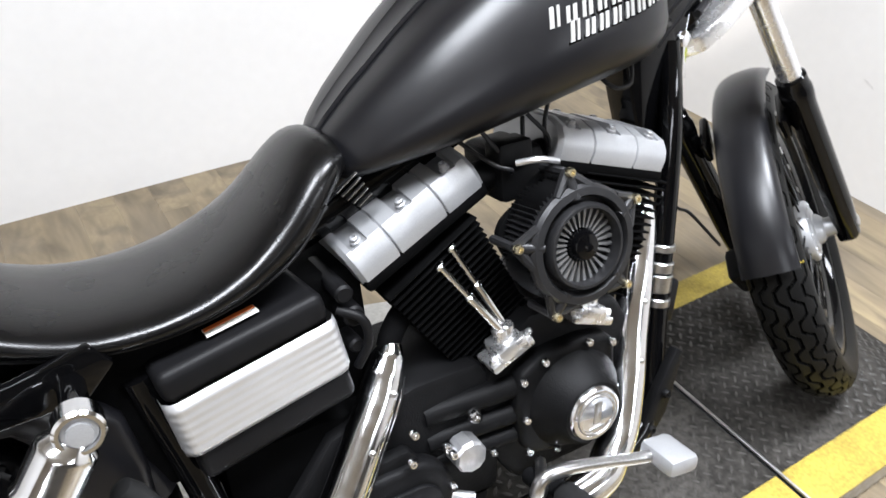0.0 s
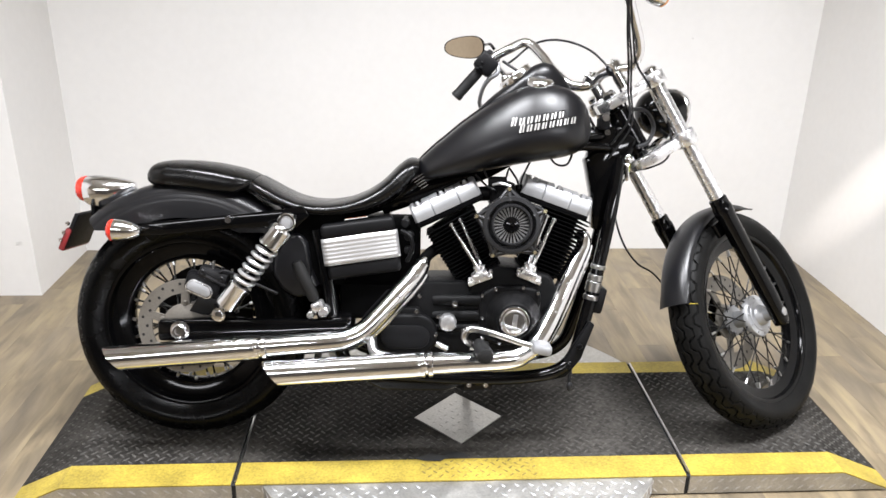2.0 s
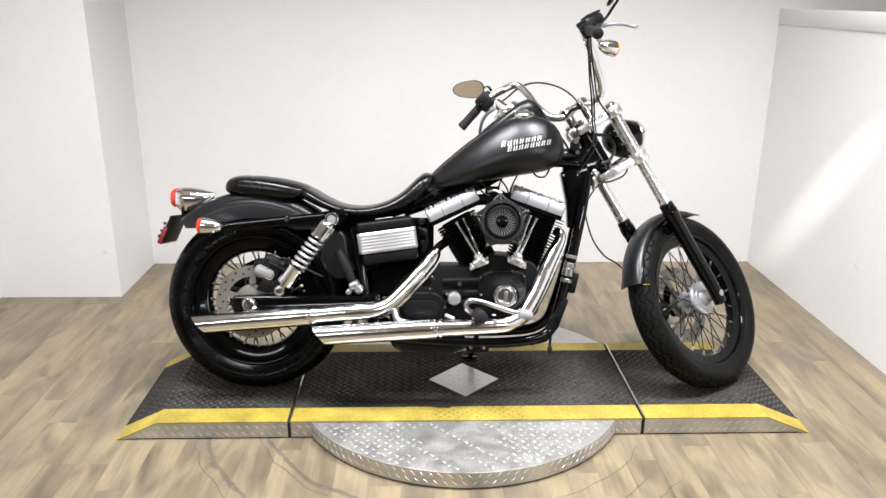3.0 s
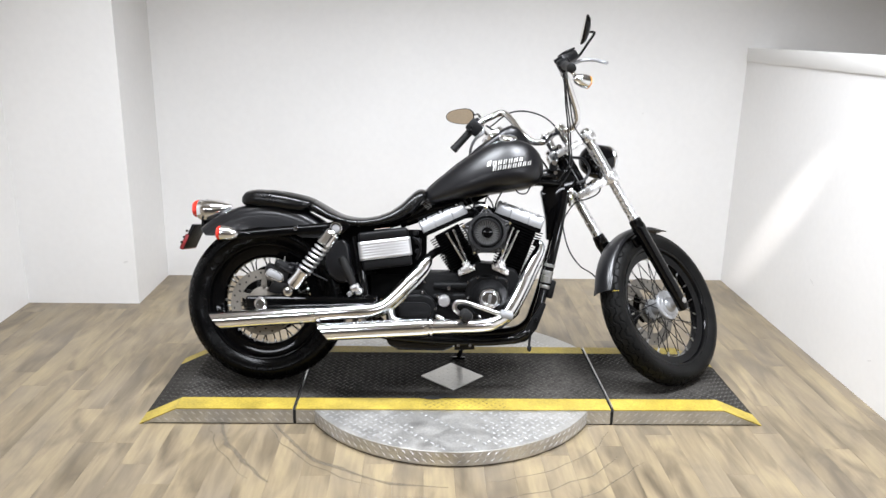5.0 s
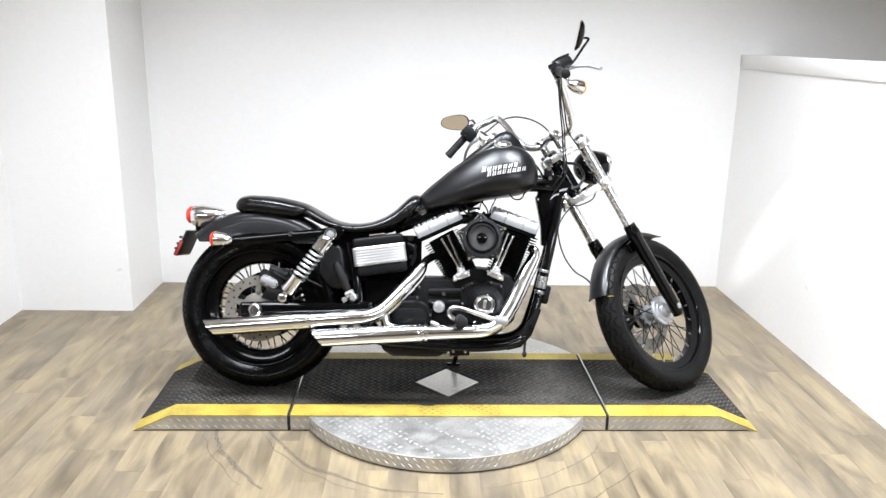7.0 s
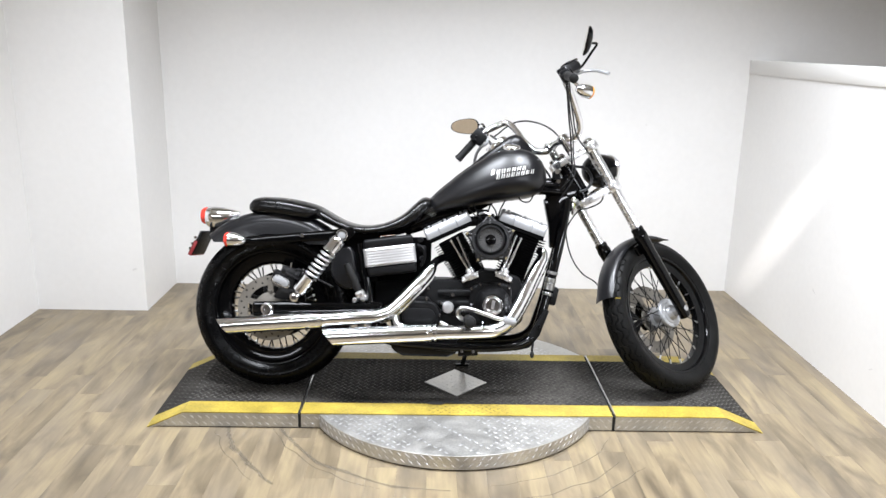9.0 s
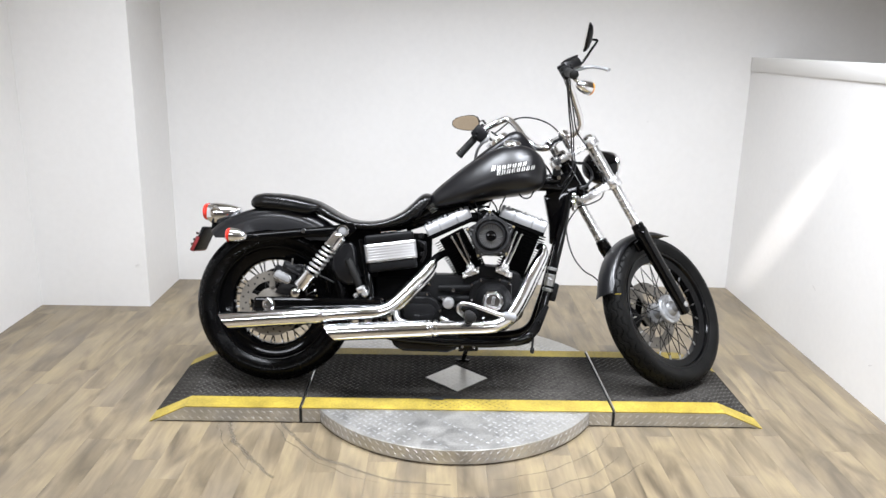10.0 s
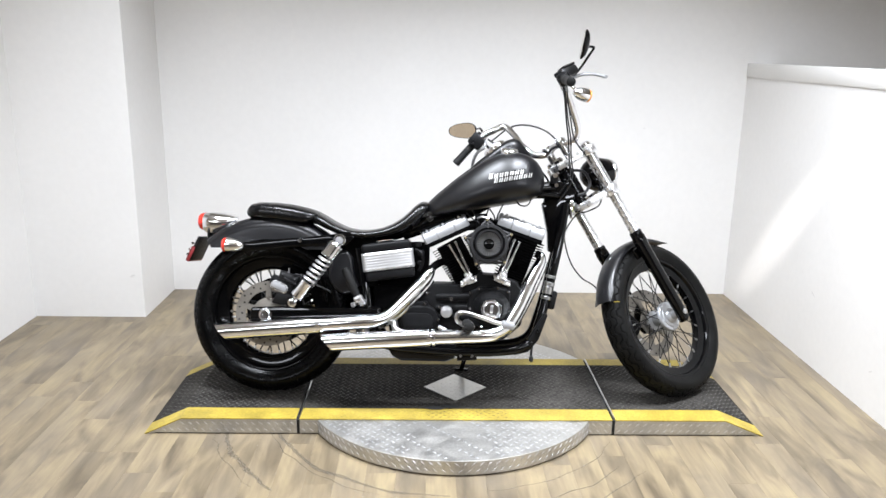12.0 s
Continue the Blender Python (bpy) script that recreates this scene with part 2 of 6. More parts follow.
def plate(bm, outline, y0, y1, bevel=0.004, segments=2):
    """A solid with a side outline of (x, z), from y0 to y1."""
    b = bmesh.new()
    loft(b, [[(x, y0, z) for x, z in outline], [(x, y1, z) for x, z in outline]])
    bmesh.ops.recalc_face_normals(b, faces=b.faces)
    if bevel:
        big = [e for e in b.edges if len(e.link_faces) == 2 and e.calc_face_angle(0) > radians(35)]
        bmesh.ops.bevel(b, geom=big, offset=bevel, segments=segments, profile=0.5, affect="EDGES", clamp_overlap=True)
    return merge(bm, b)


def stadium(cx, cz, half, r, tilt=0.0, n=10):
    pts = []
    for i in range(n + 1):
        a = -math.pi / 2 + math.pi * i / n
        pts.append((half - r + r * math.cos(a), r * math.sin(a)))
    for i in range(n + 1):
        a = math.pi / 2 + math.pi * i / n
        pts.append((-half + r + r * math.cos(a), r * math.sin(a)))
    c, s = math.cos(radians(tilt)), math.sin(radians(tilt))
    return [(cx + x * c - z * s, cz + x * s + z * c) for x, z in pts]


def ball(bm, at, rx, ry=None, rz=None, turn=None, seg=20):
    b = bmesh.new()
    bmesh.ops.create_uvsphere(b, u_segments=seg, v_segments=seg // 2, radius=1)
    b.transform(Matrix.Translation(at) @ (turn if turn is not None else Matrix()) @ Matrix.Diagonal((rx, ry or rx, rz or rx, 1)))
    return merge(bm, b)


def bolt(bm, at, r=0.006, h=0.005, axis=(0, -1, 0)):
    return lathe(bm, [(r, 0), (r, h * 0.6), (r * 0.75, h), (r * 0.45, h), (r * 0.4, h * 0.6)], at, axis, 10)


def rotate_y(degrees):
    """Turns the side view anticlockwise as seen from the right-hand side of the machine."""
    return Matrix.Rotation(-radians(degrees), 4, "Y")

# ---- room ----
def slab(name, x0, x1, y0, y1, z0, z1, mat, label, category, bevel=0.0):
    bm = bmesh.new()
    box(bm, ((x0 + x1) / 2, (y0 + y1) / 2, (z0 + z1) / 2), (x1 - x0, y1 - y0, z1 - z0), bevel)
    return tagged(part(name, bm, mat, None, label), category=category, kind="structure")


CEILING_Z = 3.1
wall_north = slab("wall_north", -1.642, 5.0, 1.51, 1.66, 0, CEILING_Z, WALL, "plain white painted back wall behind the motorcycle", "wall")
wall_return = slab("wall_return", -2.42, -1.642, 1.005, 1.66, 0, CEILING_Z, WALL, "white painted wall return stepping forward of the back wall", "wall")
wall_west = slab("wall_west", -2.42, -2.233, -0.9, 1.005, 0, CEILING_Z, WALL, "white painted side wall with faint scuffs", "wall")
half_wall = slab("half_wall", 1.735, 1.865, -2.6, 1.51, 0, 1.316, WALL, "white painted half-height wall beside the stand", "half wall")
slab("trim", 1.729, 1.885, -2.6, 1.508, 1.316, 1.392, TRIM, "white painted cap board along the half wall", "trim", 0.003)
# unseen walls added to close the hall, toned for bounce and reflections
wall_west_hall = slab("wall_west_hall", -5.15, -5.0, -8.0, -0.9, 0, CEILING_Z, TAN, "unseen tan wall added to the hall for the reflections", "wall")
wall_jog = slab("wall_jog", -5.15, -2.39, -0.9, -0.75, 0, CEILING_Z, HALL, "unseen beige wall added to close the hall", "wall")
wall_east = slab("wall_east", 5.0, 5.15, -8.0, 1.66, 0, CEILING_Z, HALL, "unseen beige far wall added beyond the half wall", "wall")
wall_south = slab("wall_south", -5.15, 5.15, -8.15, -8.0, 0, CEILING_Z, SOUTH, "unseen dark taupe wall added to darken the reflections", "wall")
ceiling = slab("ceiling", -5.15, 5.15, -8.15, 1.66, CEILING_Z, CEILING_Z + 0.1, CEIL, "plain grey ceiling", "ceiling")


def scuff(at, sx, sz, tilt):
    bm = bmesh.new()
    rr = random.Random(int(1000 * abs(at[0])) + 7)
    ring = [(math.cos(a) * (0.6 + 0.5 * rr.random()), math.sin(a) * (0.6 + 0.5 * rr.random())) for a in (2 * math.pi * j / 14 for j in range(14))]
    bm.faces.new([bm.verts.new((x * sx, 0, z * sz)) for x, z in ring])
    ob = part("scuff_mark", bm, SCUFF, None, "faint grey scuff on the white wall")
    ob.matrix_world = Matrix.Translation(at) @ tilt
    return tagged(ob, category="scuff", kind="structure")


scuff((-1.694, 1.001, 0.235), 0.018, 0.006, Matrix.Rotation(-0.35, 4, "Y"))
scuff((1.7345, -0.10, 0.18), 0.016, 0.004, Matrix.Rotation(radians(90), 4, "Z") @ Matrix.Rotation(0.4, 4, "Y"))
scuff((1.16, 1.5095, 1.012), 0.006, 0.006, Matrix())
scuff((1.7345, 0.443, 0.343), 0.022, 0.005, Matrix.Rotation(radians(90), 4, "Z") @ Matrix.Rotation(-0.5, 4, "Y"))


# floor: vinyl planks laid front to back over a dark screed
def plank_material(joined=False):
    """Wood-look vinyl; each plank has its own cut of the grain."""
    m = bpy.data.materials.new("vinyl_plank")
    m.use_nodes = True
    n, l = m.node_tree.nodes, m.node_tree.links
    p = n["Principled BSDF"]
    co = n.new("ShaderNodeTexCoord")
    chance = n.new("ShaderNodeNewGeometry").outputs["Random Per Island"] if joined else n.new("ShaderNodeObjectInfo").outputs["Random"]
    shift = n.new("ShaderNodeVectorMath")
    shift.operation = "MULTIPLY_ADD"
    shift.inputs[1].default_value = (1, 1, 1)
    comb = n.new("ShaderNodeCombineXYZ")
    mul = n.new("ShaderNodeMath")
    mul.operation = "MULTIPLY"
    mul.inputs[1].default_value = 37.0
    l.new(chance, mul.inputs[0])
    l.new(mul.outputs[0], comb.inputs[0])
    l.new(mul.outputs[0], comb.inputs[1])
    l.new(co.outputs["Object"], shift.inputs[0])
    l.new(comb.outputs[0], shift.inputs[2])

    def noise_tex(scale, sx, sy, detail, distortion=0.0):
        mp = n.new("ShaderNodeMapping")
        mp.inputs["Scale"].default_value = (sx, sy, 1)
        l.new(shift.outputs[0], mp.inputs["Vector"])
        t = n.new("ShaderNodeTexNoise")
        t.inputs["Scale"].default_value, t.inputs["Detail"].default_value, t.inputs["Distortion"].default_value = scale, detail, distortion
        l.new(mp.outputs[0], t.inputs["Vector"])
        return t.outputs["Fac"]

    ramp = n.new("ShaderNodeValToRGB")
    e = ramp.color_ramp.elements
    e[0].position, e[0].color = 0.30, (0.102, 0.080, 0.052, 1)
    e[1].position, e[1].color = 0.70, (0.271, 0.215, 0.127, 1)
    for pos, c in ((0.43, (0.160, 0.126, 0.081, 1)), (0.51, (0.200, 0.157, 0.099, 1)), (0.60, (0.237, 0.188, 0.115, 1))):
        x = e.new(pos)
        x.color = c
    pick = n.new("ShaderNodeMix")
    pick.inputs[0].default_value = 0.10
    l.new(noise_tex(4.6, 2.3, 0.62, 6, 0.9), pick.inputs[2])
    l.new(chance, pick.inputs[3])
    l.new(pick.outputs[0], ramp.inputs["Fac"])
    fine = n.new("ShaderNodeMapRange")
    fine.inputs["From Min"].default_value, fine.inputs["From Max"].default_value = 0.3, 0.7
    fine.inputs["To Min"].default_value, fine.inputs["To Max"].default_value = 0.89, 1.11
    l.new(noise_tex(26, 3.0, 0.22, 6), fine.inputs["Value"])
    tone = n.new("ShaderNodeMapRange")
    tone.inputs["To Min"].default_value, tone.inputs["To Max"].default_value = 0.95, 1.05
    l.new(chance, tone.inputs["Value"])
    a, b = n.new("ShaderNodeVectorMath"), n.new("ShaderNodeVectorMath")
    a.operation = b.operation = "SCALE"
    l.new(ramp.outputs[0], a.inputs[0])
    l.new(fine.outputs[0], a.inputs["Scale"])
    l.new(a.outputs[0], b.inputs[0])
    l.new(tone.outputs[0], b.inputs["Scale"])
    grey = n.new("ShaderNodeMixRGB")
    grey.inputs[2].default_value = (0.155, 0.130, 0.102, 1)
    gm = n.new("ShaderNodeMapRange")
    gm.inputs["From Min"].default_value, gm.inputs["From Max"].default_value = 0.45, 0.7
    gm.inputs["To Max"].default_value = 0.55
    l.new(noise_tex(1.7, 1.6, 0.8, 3), gm.inputs["Value"])
    l.new(gm.outputs[0], grey.inputs[0])
    l.new(b.outputs[0], grey.inputs[1])
    l.new(grey.outputs[0], p.inputs["Base Color"])
    rg = n.new("ShaderNodeMapRange")
    rg.inputs["To Min"].default_value, rg.inputs["To Max"].default_value = 0.22, 0.46
    p.inputs["Specular IOR Level"].default_value = 0.38
    l.new(noise_tex(5, 1, 1, 4), rg.inputs["Value"])
    l.new(rg.outputs[0], p.inputs["Roughness"])
    bp = n.new("ShaderNodeBump")
    bp.inputs["Strength"].default_value, bp.inputs["Distance"].default_value = 0.12, 0.001
    l.new(noise_tex(60, 3.0, 0.25, 4), bp.inputs["Height"])
    l.new(bp.outputs[0], p.inputs["Normal"])
    return m


PLANK, PLANK_FIELD = plank_material(), plank_material(True)
floor = slab("floor", -5.15, 5.15, -8.15, 1.66, -0.12, -0.004, SCREED, "wood-look vinyl plank floor in tan and grey", "floor")

# ---- display stand ----
DECK = 0.066
Y0, Y1 = -0.32, 0.286


def lugs(name, parent, spots, size, height, mat, label):
    """Raised tread lugs, joined; spots: (x, y, z, angle, slope along x)."""
    verts, faces = [], []
    lx, ly = size
    shape = [(-lx, 0, 0), (-lx * 0.35, -ly, 0), (lx * 0.35, -ly, 0), (lx, 0, 0), (lx * 0.35, ly, 0), (-lx * 0.35, ly, 0), (-lx * 0.5, 0, 1), (lx * 0.5, 0, 1)]
    side = [(0, 1, 6), (1, 2, 7, 6), (2, 3, 7), (3, 4, 7), (4, 5, 6, 7), (5, 0, 6)]
    for x, y, z, a, slope in spots:
        c, s = math.cos(a), math.sin(a)
        k = len(verts)
        for u, v, h in shape:
            dx, dy = u * c - v * s, u * s + v * c
            verts.append((x + dx, y + dy, z + h * height + slope * dx))
        faces += [tuple(i + k for i in f) for f in side]
    me = bpy.data.meshes.new(name)
    me.from_pydata(verts, [], faces)
    me.materials.append(mat)
    me.polygons.foreach_set("use_smooth", [True] * len(me.polygons))
    ob = new(name, me)
    ob.parent = parent
    return tagged(ob, label, kind="stuff")


def weave(x0, x1, y0, y1, pitch, keep=lambda x, y: True):
    """Lug places of a basket weave laid on the diagonal: (x, y, which way)."""
    out = []
    half = pitch / math.sqrt(2)
    for a in range(math.ceil(x0 / half), math.floor(x1 / half) + 1):
        for b in range(math.ceil(y0 / half), math.floor(y1 / half) + 1):
            if (a + b) % 2 == 0 and keep(a * half, b * half):
                out.append((a * half, b * half, a % 2))
    return out


stand = thing("display_stand", "low ramped display stand of black tread plate with yellow edges", "display stand", kind="")
XL, XR, SL, SR = -1.043, 1.059, -0.597, 0.623
STRIPE_N, STRIPE_F = -0.230, 0.218
DIA_X, DIA_Y = 0.016, -0.030
TIP_L, TIP_R = -1.187, 1.216


def deck_height(x):
    if x < XL:
        return DECK * (x - TIP_L) / (XL - TIP_L)
    if x > XR:
        return DECK * (TIP_R - x) / (TIP_R - XR)
    return DECK


def tread_left(x, y):
    """Whether the tread still stands proud here, or is trodden flat and dusty."""
    edge = 0.020 * math.sin(31 * x) + 0.014 * math.sin(53 * x + 1.0)
    if x < SL:
        return x > XL - 0.02 and y > -0.215 + edge * 0.5
    if x < SR:
        return y > -0.135 + edge and x < 0.27 + 0.05 * math.sin(40 * y)
    return x > 0.86 + 0.03 * math.sin(45 * y) or y > 0.10 + edge


def deck_section(name, xs, label):
    """A deck section: bare tread-plate sides, black top, yellow stripes along both edges."""
    bm = bmesh.new()
    outline = [(x, deck_height(x) - 0.004) for x in xs] + [(x, 0.005) for x in reversed(xs) if deck_height(x) > 0.010]
    plate(bm, outline, Y0, Y1, 0)
    sec = part(name, bm, TREAD, stand, label, angle=20)
    for nm, ya, yb, mat, lab in (("yellow_stripe", Y0 - 0.002, STRIPE_N, YELLOW, "worn yellow edge stripe"), ("black_top", STRIPE_N, STRIPE_F, MAT, "black worn tread-plate top"),
                                 ("yellow_stripe", STRIPE_F, Y1 + 0.002, YELLOW, "worn yellow edge stripe")):
        bm = bmesh.new()
        rows = [[(x, y, deck_height(x) - dz) for x in xs] for y, dz in ((ya, 0.004), (ya, 0), (yb, 0), (yb, 0.004))]
        sheet(bm, rows)
        part(nm, bm, mat, sec, lab, angle=20)
    # dark strip in place of the shadow line beneath the section
    bm = bmesh.new()
    box(bm, ((max(xs[0], XL - 0.11) + min(xs[-1], XR + 0.12)) / 2, (Y0 + Y1) / 2, 0.0029), (min(xs[-1], XR + 0.12) - max(xs[0], XL - 0.11), Y1 - Y0 - 0.008, 0.0042))
    part("base_gap", bm, FLAT_DARK, sec, "dark strip painted in as the shade under the section")
    # tread on the top and on the near and far faces
    spots = {"bold": [], "worn": [], "stripe": [], "scuffed": []}
    for x, y, k in weave(xs[0] + 0.01, xs[-1] - 0.01, Y0 + 0.006, Y1 - 0.006, 0.0225):
        if abs(x - DIA_X) + abs(y - DIA_Y) < 0.148:
            continue
        if STRIPE_N + 0.005 < y < STRIPE_F - 0.004:
            kind = "bold" if tread_left(x, y) else "worn"
        else:
            kind = "scuffed" if -0.10 < x < 0.22 and y < 0 else "stripe"
        spots[kind].append((x, y, deck_height(x) - 0.0003, radians(45 if k else -45), (deck_height(x + 0.004) - deck_height(x - 0.004)) / 0.008))
    for kind, nm, size, high, mat, lab in (("bold", "diamond_tread", (0.0122, 0.0036), 0.0028, LUG, "raised diamond tread"), ("worn", "worn_tread", (0.0118, 0.0034), 0.0012, DULL_LUG, "worn-down diamond tread"),
                                           ("stripe", "stripe_tread", (0.0105, 0.0034), 0.0010, YELLOW, "raised diamond tread under yellow paint"),
                                           ("scuffed", "scuffed_tread", (0.0105, 0.0030), 0.0013, DIRTY_YELLOW, "raised tread with the yellow paint scuffed dark")):
        if spots[kind]:
            lugs(nm, sec, spots[kind], size, high, mat, lab)
    face = []
    for i in range(int((xs[-1] - xs[0]) / 0.03)):
        x = xs[0] + 0.015 + i * 0.03
        for j, z in ((0, 0.018), (1, 0.045)):
            if z + 0.012 < deck_height(x + (0.015 if j else 0)) and not (sec.name.startswith("centre") and abs(x) < 0.53):
                face.append((x + 0.012 * j, z, 0, radians(-38 if x < 0.6 else 38), 0))
    ob = lugs("face_tread", sec, face, (0.012, 0.0028), 0.002, BRUSHED, "raised tread on the bare side plate")
    ob.data.transform(Matrix.Translation((0, Y0, 0)) @ Matrix.Rotation(radians(90), 4, "X"))
    return sec


deck_section("left_ramp", [TIP_L, -1.14, XL, -0.8, SL - 0.006], "ramped end section")
deck_section("centre_deck", [SL + 0.006, 0.0, SR - 0.006], "flat centre section")
deck_section("right_ramp", [SR + 0.006, 0.85, XR, 1.17, TIP_R], "ramped end section")
for x in (SL, SR):
    bm = bmesh.new()
    box(bm, (x, (Y0 + Y1) / 2, 0.030), (0.011, Y1 - Y0 - 0.004, 0.060))
    part("seam", bm, FLAT_DARK, stand, "dark joint between sections")
    bm = bmesh.new()
    rod(bm, (x + 0.004, Y0 + 0.01, 0.068), (x + 0.004, Y1 - 0.01, 0.068), 0.0035, seg=8)
    part("hinge_rod", bm, STEEL, stand, "worn steel hinge rod in the joint")
bm = bmesh.new()
d = [(DIA_X + 0.131, DIA_Y), (DIA_X, DIA_Y + 0.133), (DIA_X - 0.131, DIA_Y), (DIA_X, DIA_Y - 0.133)]
loft(bm, [[(x, y, DECK - 0.002) for x, y in d], [(x, y, DECK + 0.003) for x, y in d]])
patch = part("diamond_plate", bm, TREAD, stand, "bare aluminium tread-plate diamond")
lugs("plate_tread", patch, [(x, y, DECK + 0.0028, radians(45 if k else -45), 0) for x, y, k in weave(-0.12, 0.145, -0.175, 0.105, 0.026, lambda x, y: abs(x - DIA_X) / 0.131 + abs(y - DIA_Y) / 0.133 < 0.86)],
     (0.011, 0.0032), 0.0016, TREAD, "raised tread")
for x, y, s in ((-0.070, -0.226, 0.040), (0.0, -0.216, 0.030), (-0.030, -0.205, 0.018), (0.17, -0.10, 0.012)):
    bm = bmesh.new()
    rr = random.Random(int(x * 1000) + 99)
    bm.faces.new([bm.verts.new((x + s * math.cos(a) * (0.7 + 0.6 * rr.random()), y + 0.4 * s * math.sin(a) * (0.7 + 0.6 * rr.random()), DECK + 0.0022)) for a in (2 * math.pi * j / 12 for j in range(12))])
    part("oil_stain", bm, FLAT_DARK, stand, "dark greasy stain")

# turntable under the stand
turntable = thing("turntable", "round aluminium tread-plate turntable under the stand", "turntable")
CT, RT = Vector((0.003, -0.020, 0)), 0.604
bm = bmesh.new()
lathe(bm, [(RT - 0.01, 0.006), (RT, 0.006), (RT, DECK - 0.008), (RT - 0.002, DECK - 0.006)], CT, (0, 0, 1), 128)
disc = part("disc", bm, TREAD, turntable, "bare aluminium tread plate", angle=30)
# dark ring drawn for the shadow along the disc's foot
bm = bmesh.new()
lathe(bm, [(RT - 0.012, 0.0), (RT - 0.012, 0.006)], CT, (0, 0, 1), 96)
part("shadow_gap", bm, FLAT_DARK, turntable, "dark ring painted in as the shade under the disc")
bm = bmesh.new()
ring = [(CT.x + 0.712 * math.cos(a), -0.075 + 0.712 * math.sin(a)) for a in (math.radians(30.5 + 119 * j / 60) for j in range(61))]
loft(bm, [[(x, y, 0.004) for x, y in ring], [(x, y, DECK - 0.007) for x, y in ring]])
part("rear_plate", bm, TREAD, turntable, "bare aluminium plate behind the stand", angle=30)
top = [(x, y, DECK - 0.0062, radians(45 if k else -45), 0) for x, y, k in weave(-0.6, 0.606, -0.63, 0.57, 0.0265, lambda x, y: math.hypot(x - CT.x, y - CT.y) < RT - 0.012 and not (Y0 - 0.005 < y < Y1 + 0.005) and (abs(x + 0.02) > 0.16 + 0.04 * math.sin(60 * y) or (37 * x + 91 * y) % 1 < 0.25))]
lugs("diamond_tread", disc, top, (0.0125, 0.0034), 0.0024, BRUSHED, "raised diamond tread")
rim_v, rim_f = [], []
for i in range(126):
    for j in range(2):
        a = 2 * math.pi * (i + 0.5 * j) / 126
        z = 0.021 + 0.026 * j
        c, s = math.cos(a), math.sin(a)
        k = len(rim_v)
        left = -0.7 if math.sin(2 * a + math.pi / 2) < 2 and c < 0 else 0.7
        for u, v, h in ((-0.014, 0, 0), (0, -0.0022, 0), (0.014, 0, 0), (0, 0.0022, 0), (0, 0, 0.0022)):
            t = u * math.cos(left) - v * math.sin(left)
            w = u * math.sin(left) + v * math.cos(left)
            r = RT + h
            rim_v.append((CT.x + r * c - t * s, CT.y + r * s + t * c, z + w))
        rim_f += [(k, k + 1, k + 4), (k + 1, k + 2, k + 4), (k + 2, k + 3, k + 4), (k + 3, k, k + 4)]
me = bpy.data.meshes.new("rim_tread")
me.from_pydata(rim_v, [], rim_f)
me.materials.append(BRUSHED)
ob = new("rim_tread", me)
ob.parent = disc
tagged(ob, "raised tread round the rim", kind="stuff")

# ---- motorcycle ----
# machine frame: x forward, y to its left, z up, tyres on z = 0, rear axle at x = -0.751
RX, RR, FR = -0.751, 0.328, 0.3315
BIKE = Matrix.Translation((-0.746, -0.055, 0.0615)) @ Matrix.Rotation(radians(-2.75), 4, "Z") @ Matrix.Rotation(radians(-13.7), 4, "X") @ Matrix.Translation((-RX, 0, 0))
bike = thing("motorcycle", "satin black cruiser motorcycle with chrome exhausts leaning on its side stand", "motorcycle", BIKE)

# steering frame: x forward off the axis, y left, z up along the axis; the axle lies at (OFF, 0, 0)
RAKE, STEER, TRAIL = radians(31.1), radians(42.3), 0.112
FX = RX + 1.63
axis = Vector((-math.sin(RAKE), 0, math.cos(RAKE)))
foot = Vector((FX + TRAIL, 0, 0))
origin = foot + axis * (Vector((FX, 0, FR)) - foot).dot(axis)
NECK = Vector((0.019, 0.061, 0.004))   # the front end stands a little off the engine's middle line
fwd = Vector((math.cos(RAKE), 0, math.sin(RAKE)))
OFF = (Vector((FX, 0, FR)) - origin).dot(fwd)
base = Matrix((fwd, (0, 1, 0), axis)).transposed().to_4x4()
FORK = Matrix.Translation(origin + NECK) @ base @ Matrix.Rotation(STEER, 4, "Z")


